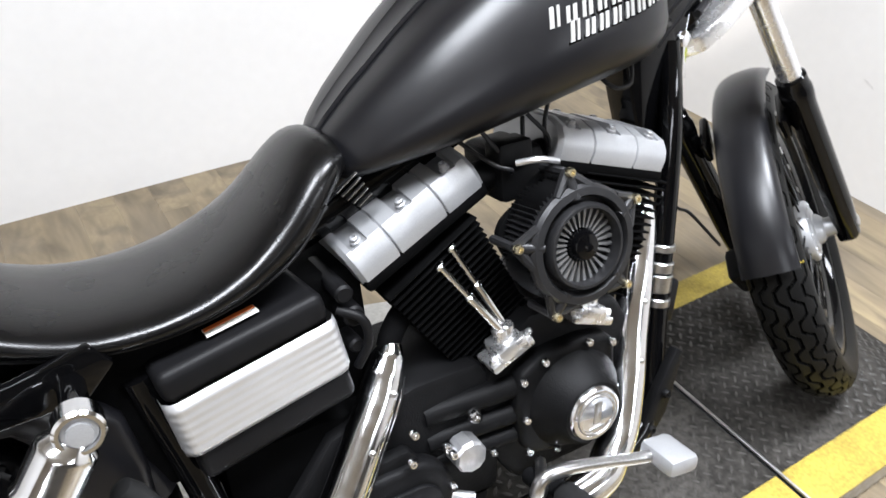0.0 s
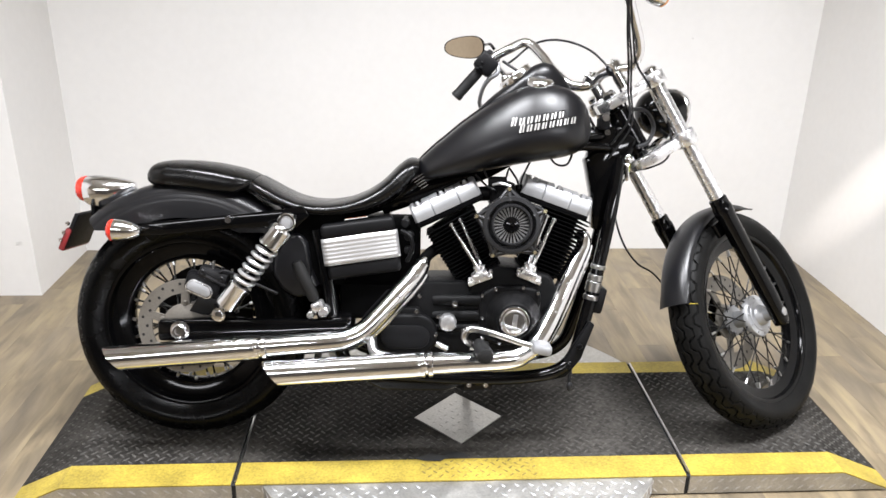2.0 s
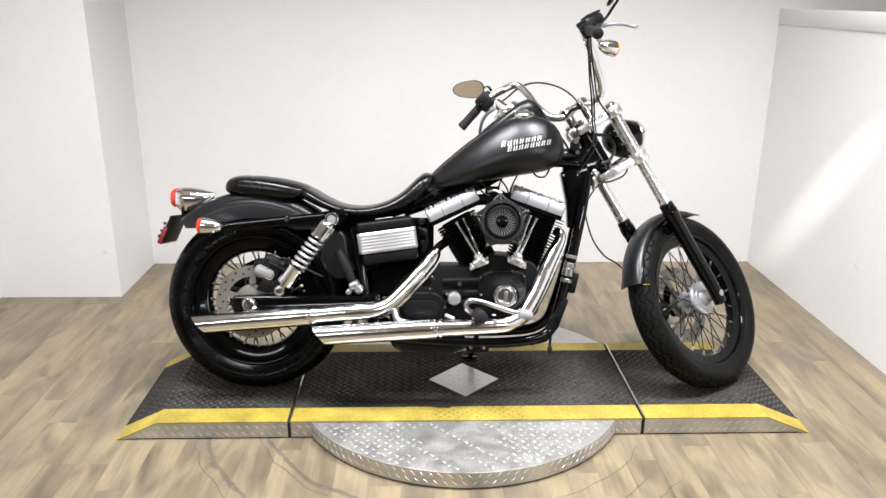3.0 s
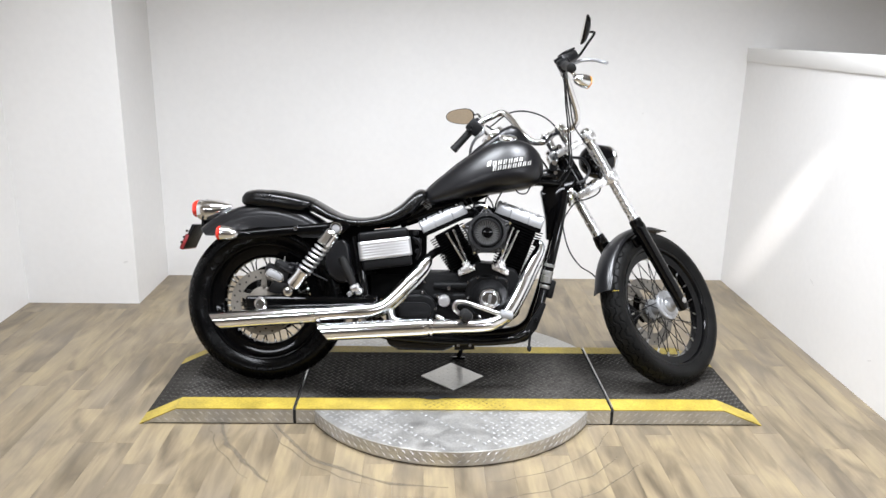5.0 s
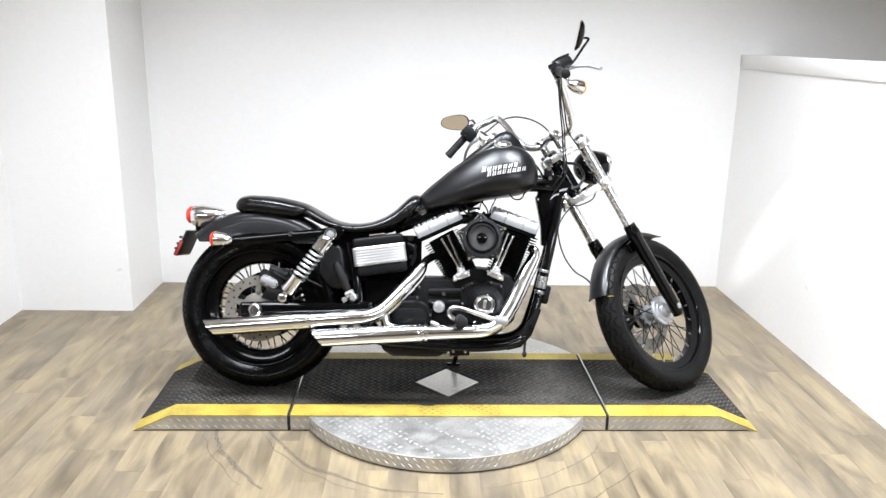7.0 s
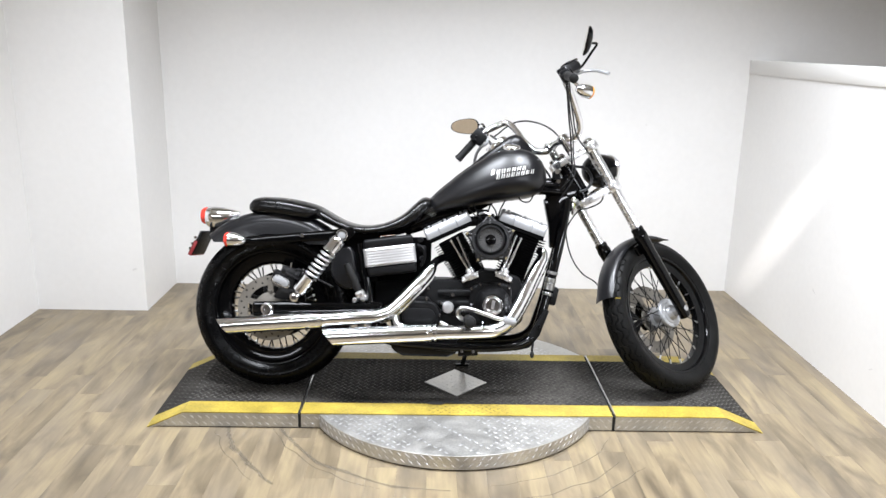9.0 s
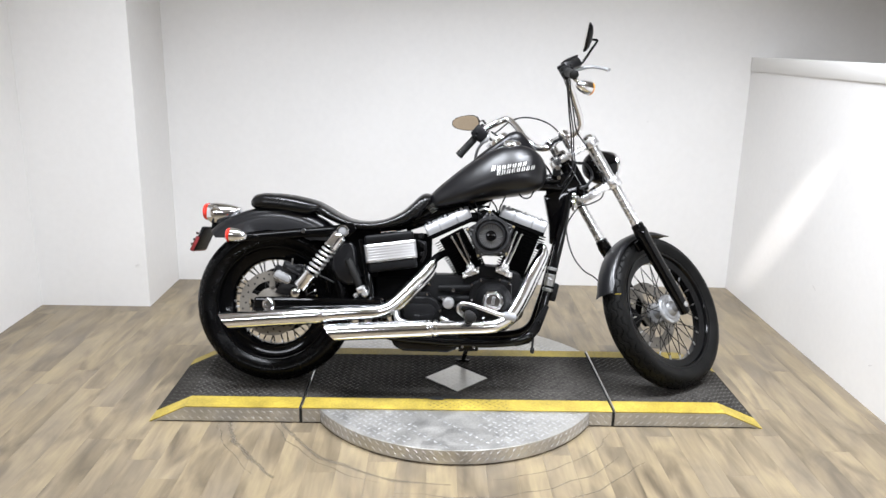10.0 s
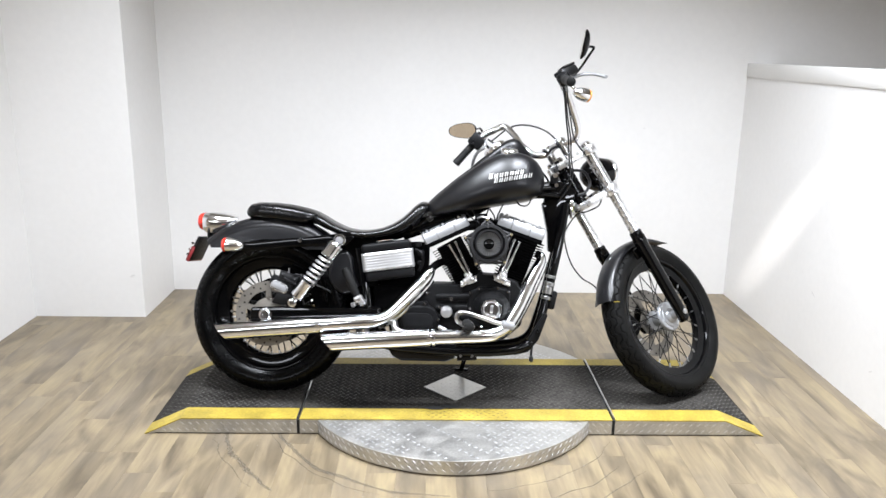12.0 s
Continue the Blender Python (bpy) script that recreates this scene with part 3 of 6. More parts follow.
def tyre_mesh(radius, half, bead, segs, zig, lines, n=44, depth=0.005):
    """A tyre about the y axis, with zigzag grooves cut into its tread."""
    bm = bmesh.new()
    h = radius - bead
    prof = []
    for i in range(n + 1):
        u = -1 + 2 * i / n
        a = u * radians(118)
        y = half * math.sin(a) * (1.0 if abs(a) < math.pi / 2 else 0.97 + 0.03)
        r = bead + h * (0.42 + 0.58 * math.cos(a) if abs(a) < math.pi / 2 else 0.42 - 0.42 * (abs(a) - math.pi / 2) / radians(28))
        if abs(a) > math.pi / 2:
            y = math.copysign(half * (1 - 0.28 * ((abs(a) - math.pi / 2) / radians(28)) ** 1.5), a)
        prof.append((y, r, a))
    rings, cuts = [], []
    for j in range(segs):
        t = 2 * math.pi * j / segs
        ring = []
        cuts.append([])
        w = (j / segs * zig) % 1.0
        tri = 4 * abs(w - 0.5) - 1
        step = max(-1, min(1, tri * 2.4))
        for y, r, a in prof:
            cut = 0.0
            if depth and abs(a) < radians(80):
                for c, amp, wide in lines:
                    if abs(a - radians(c + amp * step)) < radians(wide):
                        cut = depth
            cuts[-1].append(cut > 0)
            rr = r - cut
            ring.append((rr * math.cos(t), y, rr * math.sin(t)))
        rings.append(ring)
    v = [[bm.verts.new(q) for q in ring] for ring in rings]
    for a, b, low in zip(v, v[1:] + v[:1], cuts):
        # groove floors get the second, darker slot as painted shade
        for i in range(n):
            bm.faces.new((a[i], a[i + 1], b[i + 1], b[i])).material_index = 1 if low[i] and low[i + 1] else 0
    return bm


def spokes(parent, m, hub_r, hub_y, rim_r, count, radius):
    a0 = Vector((hub_r, hub_y, 0))
    lean = radians(36)
    b0 = Vector((rim_r * math.cos(lean), 0.012, rim_r * math.sin(lean)))
    length = (b0 - a0).length
    bm = bmesh.new()
    rod(bm, (0, 0, 0), (0, 0, length), radius, seg=6)
    nip = bmesh.new()
    rod(nip, (0, 0, length - 0.015), (0, 0, length + 0.002), radius * 1.7, seg=6)
    first = second = None
    for i in range(count):
        side = 1 if i % 2 else -1
        way = 1 if (i // 2) % 2 else -1
        a = 2 * math.pi * i / count
        p = Vector((hub_r, side * hub_y, 0))
        q = Vector((rim_r * math.cos(lean * way), side * 0.012, rim_r * math.sin(lean * way)))
        turn = Matrix.Rotation(-a, 4, "Y")
        pose_m = m @ turn @ Matrix.Translation(p) @ (q - p).to_track_quat("Z", "Y").to_matrix().to_4x4()
        ob = part("spoke", bm if first is None else None, SPOKE, parent, mesh=first)
        first = ob.data
        ob.matrix_local = pose_m
        ob = part("nipple", nip if second is None else None, STEEL, parent, mesh=second)
        second = ob.data
        ob.matrix_local = pose_m


def wheel(name, m, radius, half, bead, rim_half, tread, hub_mat, deep=0.046, rubber=RUBBER):
    """A wire wheel: black rim with tyre, hub and spokes under it."""
    bm = bmesh.new()
    prof = [(bead - 0.006, -rim_half), (bead + 0.004, -rim_half), (bead + 0.005, -rim_half + 0.004), (bead - 0.010, -rim_half + 0.010), (bead - 0.016, -rim_half * 0.62), (bead - 0.030, -rim_half * 0.45),
            (bead - 0.036, -0.014), (bead - 0.036, 0.014)]
    prof = prof + [(r, -y) for r, y in reversed(prof[:-2])]
    inner = [(bead - 0.010, rim_half - 0.002), (bead - 0.013, rim_half * 0.82), (bead - 0.015, rim_half * 0.64), (bead - deep + 0.014, rim_half * 0.54), (bead - deep + 0.003, rim_half * 0.42), (bead - deep, 0), (bead - deep + 0.003, -rim_half * 0.42), (bead - deep + 0.014, -rim_half * 0.54), (bead - 0.015, -rim_half * 0.64), (bead - 0.013, -rim_half * 0.82), (bead - 0.010, -rim_half + 0.002)]
    u = [(r, y) for r, y in prof + inner]
    rings = [[(r * math.cos(a), y, r * math.sin(a)) for r, y in u] for a in (2 * math.pi * j / 72 for j in range(72))]
    loft(bm, rings, closed=True)
    w = part(name, bm, RIM_BLACK, bike, "gloss black wire wheel", m, angle=30)
    tyre = part("tyre", tyre_mesh(radius, half, bead, *tread), rubber, w, "black treaded tyre", m, angle=28)
    tyre.data.materials.append(GROOVE_SHADE)
    bm = bmesh.new()
    rod(bm, (0, -0.05, 0), (0, 0.05, 0), 0.026, seg=20)
    for s in (-1, 1):
        lathe(bm, [(0.026, 0), (0.046, 0.006), (0.048, 0.012), (0.044, 0.018), (0.026, 0.022)], (0, s * 0.030, 0), (0, s, 0), 28)
    part("hub", bm, hub_mat, w, "metal wheel hub", m)
    return w


MR = Matrix.Translation((RX, 0, RR))
MF = FORK @ Matrix.Translation((OFF, 0, 0))
rear = wheel("rear_wheel", MR, RR, 0.081, 0.238, 0.058, (260, 40, [(-30, 10, 2.6), (30, 10, 2.6), (-58, 5, 2.4), (58, 5, 2.4)]), STEEL, 0.064)
front = wheel("front_wheel", MF, FR, 0.053, 0.257, 0.037, (620, 31, [(0, 8, 2.8), (-27, 10, 2.9), (-56, 10, 2.8), (27, 10, 2.9), (56, 10, 2.8)], 118, 0.0065), SILVER, rubber=TYRE_GREY)
spokes(rear, MR, 0.042, 0.040, 0.180, 40, 0.0028)
spokes(front, MF, 0.042, 0.036, 0.210, 40, 0.0020)


def brake_disc(parent, m, y, outer, inner, label, plate_r=0.055):
    bm = bmesh.new()
    n = 64
    pts = lambda r, yy: [(r * math.cos(2 * math.pi * j / n), yy, r * math.sin(2 * math.pi * j / n)) for j in range(n)]
    loft(bm, [pts(outer, y + 0.0025), pts(outer, y - 0.0025), pts(inner, y - 0.0025), pts(inner, y + 0.0025)], closed=True)
    d = part("brake_disc", bm, DISC, parent, label, m, angle=30)
    bm = bmesh.new()
    for i in range(5):
        a = 2 * math.pi * i / 5 + 0.3
        p = [(inner + 0.008, a - 0.10), (inner + 0.008, a + 0.10), (0.045, a + 0.30), (0.045, a - 0.30)]
        box_pts = [(r * math.cos(t), r * math.sin(t)) for r, t in p]
        loft(bm, [[(x, y - 0.004, z) for x, z in box_pts], [(x, y + 0.002, z) for x, z in box_pts]])
    lathe(bm, [(plate_r, 0), (plate_r, 0.005), (plate_r - 0.004, 0.008), (0.02, 0.010)], (0, y + 0.003, 0), (0, -1, 0), 28)
    for i in range(5):
        a = 2 * math.pi * i / 5 + 0.3
        bolt(bm, (0.066 * math.cos(a), y - 0.004, 0.066 * math.sin(a)), 0.007, 0.006)
    part("disc_carrier", bm, DISC, parent, "steel disc carrier", m)
    # each hole's dark inside is a black disc laid on the face
    hole = bmesh.new()
    lathe(hole, [(0.0042, 0), (0.0042, 0.0006)], (0, 0, 0), (0, -1, 0), 8)
    first = None
    for i in range(30):
        a = 2 * math.pi * i / 30
        r = outer - 0.012 - 0.014 * (i % 2)
        ob = part("drilled_hole", hole if first is None else None, FLAT_DARK, parent, mesh=first)
        first = ob.data
        ob.matrix_local = m @ Matrix.Translation((r * math.cos(a), y - 0.0025, r * math.sin(a)))


brake_disc(rear, MR, -0.092, 0.131, 0.092, "drilled steel rear brake disc", 0.064)
brake_disc(front, MF, 0.066, 0.147, 0.098, "drilled steel front brake disc")

# rear caliper
bm = bmesh.new()
box(bm, (-0.692, -0.105, 0.446), (0.100, 0.055, 0.052), 0.014, rotate_y(-20))
box(bm, (-0.725, -0.098, 0.468), (0.028, 0.040, 0.034), 0.008, rotate_y(-20))
caliper = part("rear_caliper", bm, PLASTIC, bike, "black rear brake caliper")
bm = bmesh.new()
bean = lambda half, r: [(x, z + 0.005 - 6.0 * ((x + 0.700) ** 2 + (z - 0.441) ** 2)) for x, z in stadium(-0.700, 0.441, half, r, -24)]
plate(bm, bean(0.038, 0.0185), -0.128, -0.138, 0.003)
part("caliper_insert", bm, POLISH, caliper, "chrome caliper insert")
bm = bmesh.new()
plate(bm, bean(0.0345, 0.0150), -0.136, -0.1386, 0)
part("insert_groove", bm, FLAT_DARK, caliper, "dark groove round the insert")
bm = bmesh.new()
plate(bm, bean(0.0330, 0.0135), -0.137, -0.1402, 0.001)
part("insert_face", bm, SILVER, caliper, "pale face of the insert")
bm = bmesh.new()
box(bm, (-0.664, -0.112, 0.476), (0.078, 0.040, 0.034), 0.007, rotate_y(-20))
box(bm, (-0.655, -0.128, 0.462), (0.060, 0.020, 0.007), 0.002, rotate_y(-28))
for x, z in ((-0.690, 0.486), (-0.640, 0.467)):
    bolt(bm, (x, -0.131, z), 0.008, 0.005)
part("caliper_housing", bm, SATIN, caliper, "satin grey upper caliper half")
for x, z in ((-0.667, 0.500), (-0.618, 0.478)):
    bm = bmesh.new()
    rod(bm, (x, -0.112, z - 0.012), (x + 0.003, -0.112, z + 0.014), 0.0035, seg=8)
    part("bleed_nipple", bm, STEEL, caliper, "steel bleed nipple")
bm = bmesh.new()
tube(bm, curve([(-0.66, -0.12, 0.47), (-0.63, -0.13, 0.49), (-0.58, -0.10, 0.46), (-0.50, -0.08, 0.42)]), 0.004)
part("brake_hose", bm, CABLE, bike)
bm = bmesh.new()
plate(bm, [(-0.70, 0.43), (-0.62, 0.42), (-0.60, 0.37), (-0.70, 0.365), (-0.735, 0.375)], -0.098, -0.115, 0.004)
part("caliper_bracket", bm, SATIN, bike, "black caliper bracket")

# swingarm and axle
bm = bmesh.new()
for s in (-1, 1):
    plate(bm, [(-0.808, 0.352), (-0.80, 0.358), (-0.70, 0.362), (-0.30, 0.362), (-0.30, 0.316), (-0.70, 0.302), (-0.80, 0.300), (-0.808, 0.306)], s * 0.122, s * 0.152, 0.006)
box(bm, (-0.32, 0, 0.34), (0.06, 0.26, 0.06), 0.01)
part("swingarm", bm, GLOSS, bike, "black steel swingarm")
bm = bmesh.new()
lathe(bm, [(0.026, 0), (0.026, 0.004), (0.019, 0.005), (0.019, 0.014), (0.016, 0.017), (0.010, 0.017), (0.009, 0.013), (0.003, 0.013)], (-0.747, -0.152, 0.331), (0, -1, 0), 20)
part("axle_nut", bm, CHROME, bike, "chrome rear axle nut")
bm = bmesh.new()
rod(bm, (RX, -0.14, RR), (RX, 0.14, RR), 0.012)
rod(bm, (RX, 0.10, RR), (RX, 0.112, RR), 0.140, seg=48)
part("rear_axle_and_pulley", bm, WRINKLE, bike, "black drive pulley")

# belt guard on the far side
bm = bmesh.new()
plate(bm, [(-0.70, 0.470), (-0.62, 0.495), (-0.50, 0.490), (-0.28, 0.455), (-0.28, 0.355), (-0.70, 0.355)], 0.116, 0.120, 0.001)
part("belt_guard", bm, PLASTIC, bike, "black belt guard")


# shock absorbers
def shock(side):
    a = Vector((-0.450, 0.145 if side > 0 else -0.190, 0.631))
    b = Vector((-0.634, side * 0.178, 0.383))
    d = (b - a).normalized()
    length = (b - a).length
    bm = bmesh.new()
    rod(bm, a + d * 0.10, a + d * (length - 0.06), 0.015, seg=16)
    s = part("shock_absorber", bm, GLOSS, bike, "chrome rear shock absorber with exposed spring")
    bm = bmesh.new()
    lathe(bm, [(0.017, 0.012), (0.0275, 0.022), (0.0295, 0.027), (0.0295, 0.070), (0.032, 0.074), (0.032, 0.078), (0.029, 0.080)], a, d, 32)
    part("upper_cover", bm, CHROME, s, "chrome upper cover")
    bm = bmesh.new()
    lathe(bm, [(0.026, length - 0.102), (0.030, length - 0.099), (0.030, length - 0.094), (0.028, length - 0.090), (0.028, length - 0.030), (0.020, length - 0.022)], a, d, 28)
    part("lower_cover", bm, CHROME, s, "chrome lower cover")
    bm = bmesh.new()
    u = d.orthogonal().normalized()
    v = d.cross(u)
    pts, turns, n = [], 6.6, 150
    for i in range(n + 1):
        t = i / n
        ang = 2 * math.pi * turns * t
        pts.append(a + d * (0.078 + (length - 0.178) * t) + 0.0245 * (math.cos(ang) * u + math.sin(ang) * v))
    tube(bm, pts, 0.0056, 8)
    part("spring", bm, BRUSHED, s, "silver coil spring")
    bm = bmesh.new()
    lathe(bm, [(0.020, -0.011), (0.0235, -0.008), (0.0235, 0.016), (0.021, 0.019), (0.0175, 0.019), (0.0165, 0.013), (0.012, 0.0125), (0.0118, 0.018), (0.006, 0.0185)], a, (0, side, 0), 32)
    part("top_bolt", bm, CHROME, s, "chrome cap of the upper mount")
    bm = bmesh.new()
    lathe(bm, [(0.0163, 0.010), (0.0163, 0.0145), (0.012, 0.0155), (0.0118, 0.0195), (0.004, 0.0200)], a, (0, side, 0), 24)
    part("mount_bolt", bm, SILVER, s, "grey mount bolt and washer")
    bm = bmesh.new()
    lathe(bm, [(0.018, -0.020), (0.018, 0.012), (0.013, 0.014), (0.012, 0.020), (0.007, 0.021)], b, (0, side, 0), 20)
    part("bottom_bolt", bm, CHROME, s, "chrome bolt of the lower mount")


shock(-1)
shock(1)


# rear fender
def fender_rows(m_r, angles, section, low=None):
    rows = []
    for t in angles:
        a = radians(t)
        row = []
        for r, y in section:
            rr = r
            if low is not None:
                rr = max(r, low(a)) if r < 0.36 else r
            row.append((rr * math.cos(a), y, rr * math.sin(a)))
        rows.append(row)
    return rows


def skin(rows, thick=0.004):
    bm = bmesh.new()
    sheet(bm, rows)
    bmesh.ops.recalc_face_normals(bm, faces=bm.faces)
    bmesh.ops.solidify(bm, geom=bm.faces[:], thickness=thick)
    return bm


half_sec = [(0.398, 0.0), (0.3975, 0.03), (0.395, 0.055), (0.388, 0.076), (0.377, 0.088), (0.367, 0.0910), (0.362, 0.0915), (0.358, 0.0955), (0.345, 0.0965), (0.325, 0.097), (0.300, 0.097)]
sec = [(r, -y) for r, y in reversed(half_sec[1:])] + half_sec
low = lambda a: min(0.352, max(0.285, 0.262 / max(math.sin(a), 0.3)))
bm = skin(fender_rows(MR, range(18, 133, 3), sec, low))
part("rear_fender", bm, DENIM, bike, "satin black rear fender", MR, angle=50)
bm = bmesh.new()
for s in (-1, 1):
    plate(bm, [(-0.925, 0.590), (-0.90, 0.608), (-0.67, 0.634), (-0.62, 0.640), (-0.50, 0.652), (-0.425, 0.668), (-0.405, 0.64), (-0.44, 0.607), (-0.50, 0.606), (-0.60, 0.604), (-0.80, 0.582), (-0.91, 0.575)], s * 0.100, s * 0.114, 0.005)
part("fender_strut", bm, GLOSS, bike, "gloss black fender strut")
for s in (-1, 1):
    bm = bmesh.new()
    lathe(bm, [(0.011, 0), (0.011, 0.004), (0.008, 0.009), (0.004, 0.009)], (-0.622, s * 0.114, 0.626), (0, s, 0), 16)
    part("strut_bolt", bm, CHROME, bike, "chrome strut bolt")
for s in (-1, 1):
    bm = bmesh.new()
    rod(bm, (-0.450, s * 0.10, 0.631), (-0.450, s * 0.175, 0.631), 0.014)
    part("shock_mount", bm, GLOSS, bike)
    bm = bmesh.new()
    rod(bm, (-0.634, s * 0.12, 0.383), (-0.634, s * 0.17, 0.383), 0.012)
    plate(bm, [(-0.66, 0.40), (-0.61, 0.40), (-0.60, 0.35), (-0.67, 0.35)], s * 0.125, s * 0.140, 0.003)
    part("shock_mount", bm, GLOSS, bike)
# inner fender in front of the rear wheel
bm = skin(fender_rows(MR, range(-20, 60, 4), [(0.365, -0.085), (0.372, -0.06), (0.374, 0), (0.372, 0.06), (0.365, 0.085)]))
part("inner_fender", bm, PLASTIC, bike, "black inner fender", MR)

# tail lamp, plate bracket, turn signals
TAIL = Matrix.Translation((-0.012, 0, 0.006))
bm = bmesh.new()
rings = []
for x, r, zc, w in ((-1.036, 0.030, 0.692, 0.036), (-1.028, 0.036, 0.690, 0.042), (-1.00, 0.043, 0.686, 0.046), (-0.96, 0.040, 0.685, 0.044), (-0.925, 0.026, 0.692, 0.034), (-0.898, 0.010, 0.700, 0.015)):
    rings.append([(x, w * math.cos(a), zc + r * math.sin(a) * (1.0 if math.sin(a) > 0 else 1.25)) for a in (2 * math.pi * j / 24 for j in range(24))])
loft(bm, rings)
tail = part("tail_lamp", bm, CHROME, bike, "chrome tail lamp with red lens", TAIL)
bm = bmesh.new()
rings = []
for x, r in ((-1.033, 0.036), (-1.044, 0.035), (-1.052, 0.029), (-1.055, 0.012)):
    rings.append([(x, 1.1 * r * math.cos(a), 0.690 + r * math.sin(a)) for a in (2 * math.pi * j / 24 for j in range(24))])
loft(bm, rings)
part("tail_lens", bm, RED_LENS, tail, "red lens", TAIL)
bm = bmesh.new()
box(bm, (-1.010, 0, 0.640), (0.012, 0.05, 0.05), 0.004)
box(bm, (-1.052, 0, 0.578), (0.012, 0.155, 0.105), 0.003, rotate_y(-24))
plate_holder = part("plate_holder", bm, PLASTIC, bike, "black number plate holder", TAIL)
bm = bmesh.new()
box(bm, (-1.066, 0, 0.556), (0.017, 0.158, 0.066), 0.004, rotate_y(-24))
part("reflector", bm, DARK_RED, plate_holder, "dark red reflector", TAIL)
for z in (0.60, 0.575, 0.555):
    for y in (-0.07, 0.07):
        bm = bmesh.new()
        bolt(bm, (-1.046 - (0.62 - z) * 0.45, y * 1.12, z), 0.006, 0.006)
        part("plate_bolt", bm, CHROME, plate_holder, "", TAIL)


def signal(parent, at, way, lens, label, size=1.0, stem=None):
    """A bullet turn signal that points its lens along way."""
    at, way = Vector(at), Vector(way).normalized()
    bm = bmesh.new()
    lathe(bm, [(0.003, -0.052 * size), (0.012 * size, -0.046 * size), (0.021 * size, -0.030 * size), (0.027 * size, -0.010 * size), (0.029 * size, 0.010 * size), (0.029 * size, 0.018 * size)], at, way, 24)
    if stem is not None:
        rod(bm, at - way * 0.02, stem, 0.007, seg=10)
    s = part("turn_signal", bm, CHROME, parent, label)
    bm = bmesh.new()
    lathe(bm, [(0.0285 * size, 0.018 * size), (0.028 * size, 0.026 * size), (0.022 * size, 0.033 * size), (0.008 * size, 0.036 * size)], at, way, 24)
    part("signal_lens", bm, lens, s)


for s in (-1, 1):
    signal(bike, (-0.880, s * 0.185, 0.602), (-1, 0, 0.05), RED_LENS, "chrome rear turn signal with red lens", 1.0, (-0.845, s * 0.10, 0.598))

# seat and pillion pad
seat_rows = [  # x, top z, low z, half width, crown drop
    (-0.600, 0.722, 0.694, 0.070, 0.016), (-0.568, 0.742, 0.694, 0.096, 0.014), (-0.533, 0.722, 0.676, 0.104, 0.010), (-0.497, 0.701, 0.658, 0.108, 0.008), (-0.452, 0.680, 0.645, 0.112, 0.006),
    (-0.407, 0.671, 0.636, 0.115, 0.005), (-0.357, 0.670, 0.634, 0.117, 0.005), (-0.302, 0.680, 0.641, 0.117, 0.006), (-0.252, 0.702, 0.650, 0.113, 0.008), (-0.210, 0.732, 0.662, 0.104, 0.010),
    (-0.176, 0.768, 0.682, 0.098, 0.014), (-0.152, 0.790, 0.706, 0.090, 0.018), (-0.130, 0.796, 0.734, 0.080, 0.020), (-0.115, 0.788, 0.750, 0.066, 0.016)]


def pad(rows, power=2.6, n=26):
    xs = [r[0] for r in rows]
    fine = []
    for x in np.linspace(xs[0], xs[-1], 46):
        fine.append([x] + [float(np.interp(x, xs, [r[k] for r in rows])) for k in range(1, 5)])
    sm = np.array(fine)
    for _ in range(2):
        sm[1:-1, 1:] = (sm[:-2, 1:] + 2 * sm[1:-1, 1:] + sm[2:, 1:]) / 4
    rings = []
    for x, zt, zb, w, drop in sm:
        zc, h = (zt + zb) / 2, (zt - zb) / 2
        ring = []
        for j in range(n):
            a = 2 * math.pi * j / n
            c, s = math.cos(a), math.sin(a)
            y = w * math.copysign(abs(c) ** (2 / power), c)
            z = zc + h * math.copysign(abs(s) ** (2 / power), s) - drop * (y / w) ** 2 * (0.5 + 0.5 * s)
            ring.append((x, y, z))
        rings.append(ring)
    bm = bmesh.new()
    loft(bm, rings)
    return bm


seat_rows = [(x, zt + 0.005, zb, w + 0.010, drop * 0.5) for x, zt, zb, w, drop in seat_rows]
seat = part("seat", pad(seat_rows), LEATHER, bike, "black leather solo seat", angle=60)
seat.location = (0, 0.014, 0)
pill = [(-0.852, 0.756, 0.722, 0.066, 0.008), (-0.842, 0.773, 0.712, 0.088, 0.010), (-0.80, 0.781, 0.706, 0.100, 0.010), (-0.73, 0.780, 0.702, 0.106, 0.012), (-0.67, 0.774, 0.694, 0.108, 0.014), (-0.61, 0.762, 0.690, 0.104, 0.016),
        (-0.575, 0.751, 0.708, 0.092, 0.016), (-0.561, 0.744, 0.726, 0.072, 0.012)]
pillion = part("pillion_pad", pad(pill, 3.8), LEATHER, bike, "black leather pillion pad", angle=60)
for s in (-1, 1):
    bm = bmesh.new()
    tube(bm, curve([(-0.58, s * 0.088, 0.704), (-0.50, s * 0.1085, 0.668), (-0.40, s * 0.116, 0.645), (-0.30, s * 0.118, 0.651), (-0.21, s * 0.108, 0.680), (-0.15, s * 0.096, 0.730)], 8), 0.0022, 6)
    part("seat_piping", bm, PLASTIC, seat, "raised seam along the seat edge")
bm = bmesh.new()
for i in range(5):
    box(bm, (-0.532 + 0.0075 * i, -0.1080 - 0.0006 * i, 0.703 - 0.0046 * i), (0.005, 0.0030, 0.009 if i % 2 else 0.007), 0, rotate_y(-32))
part("seat_tag", bm, LABEL_WHITE, seat, "small white stitched tag")

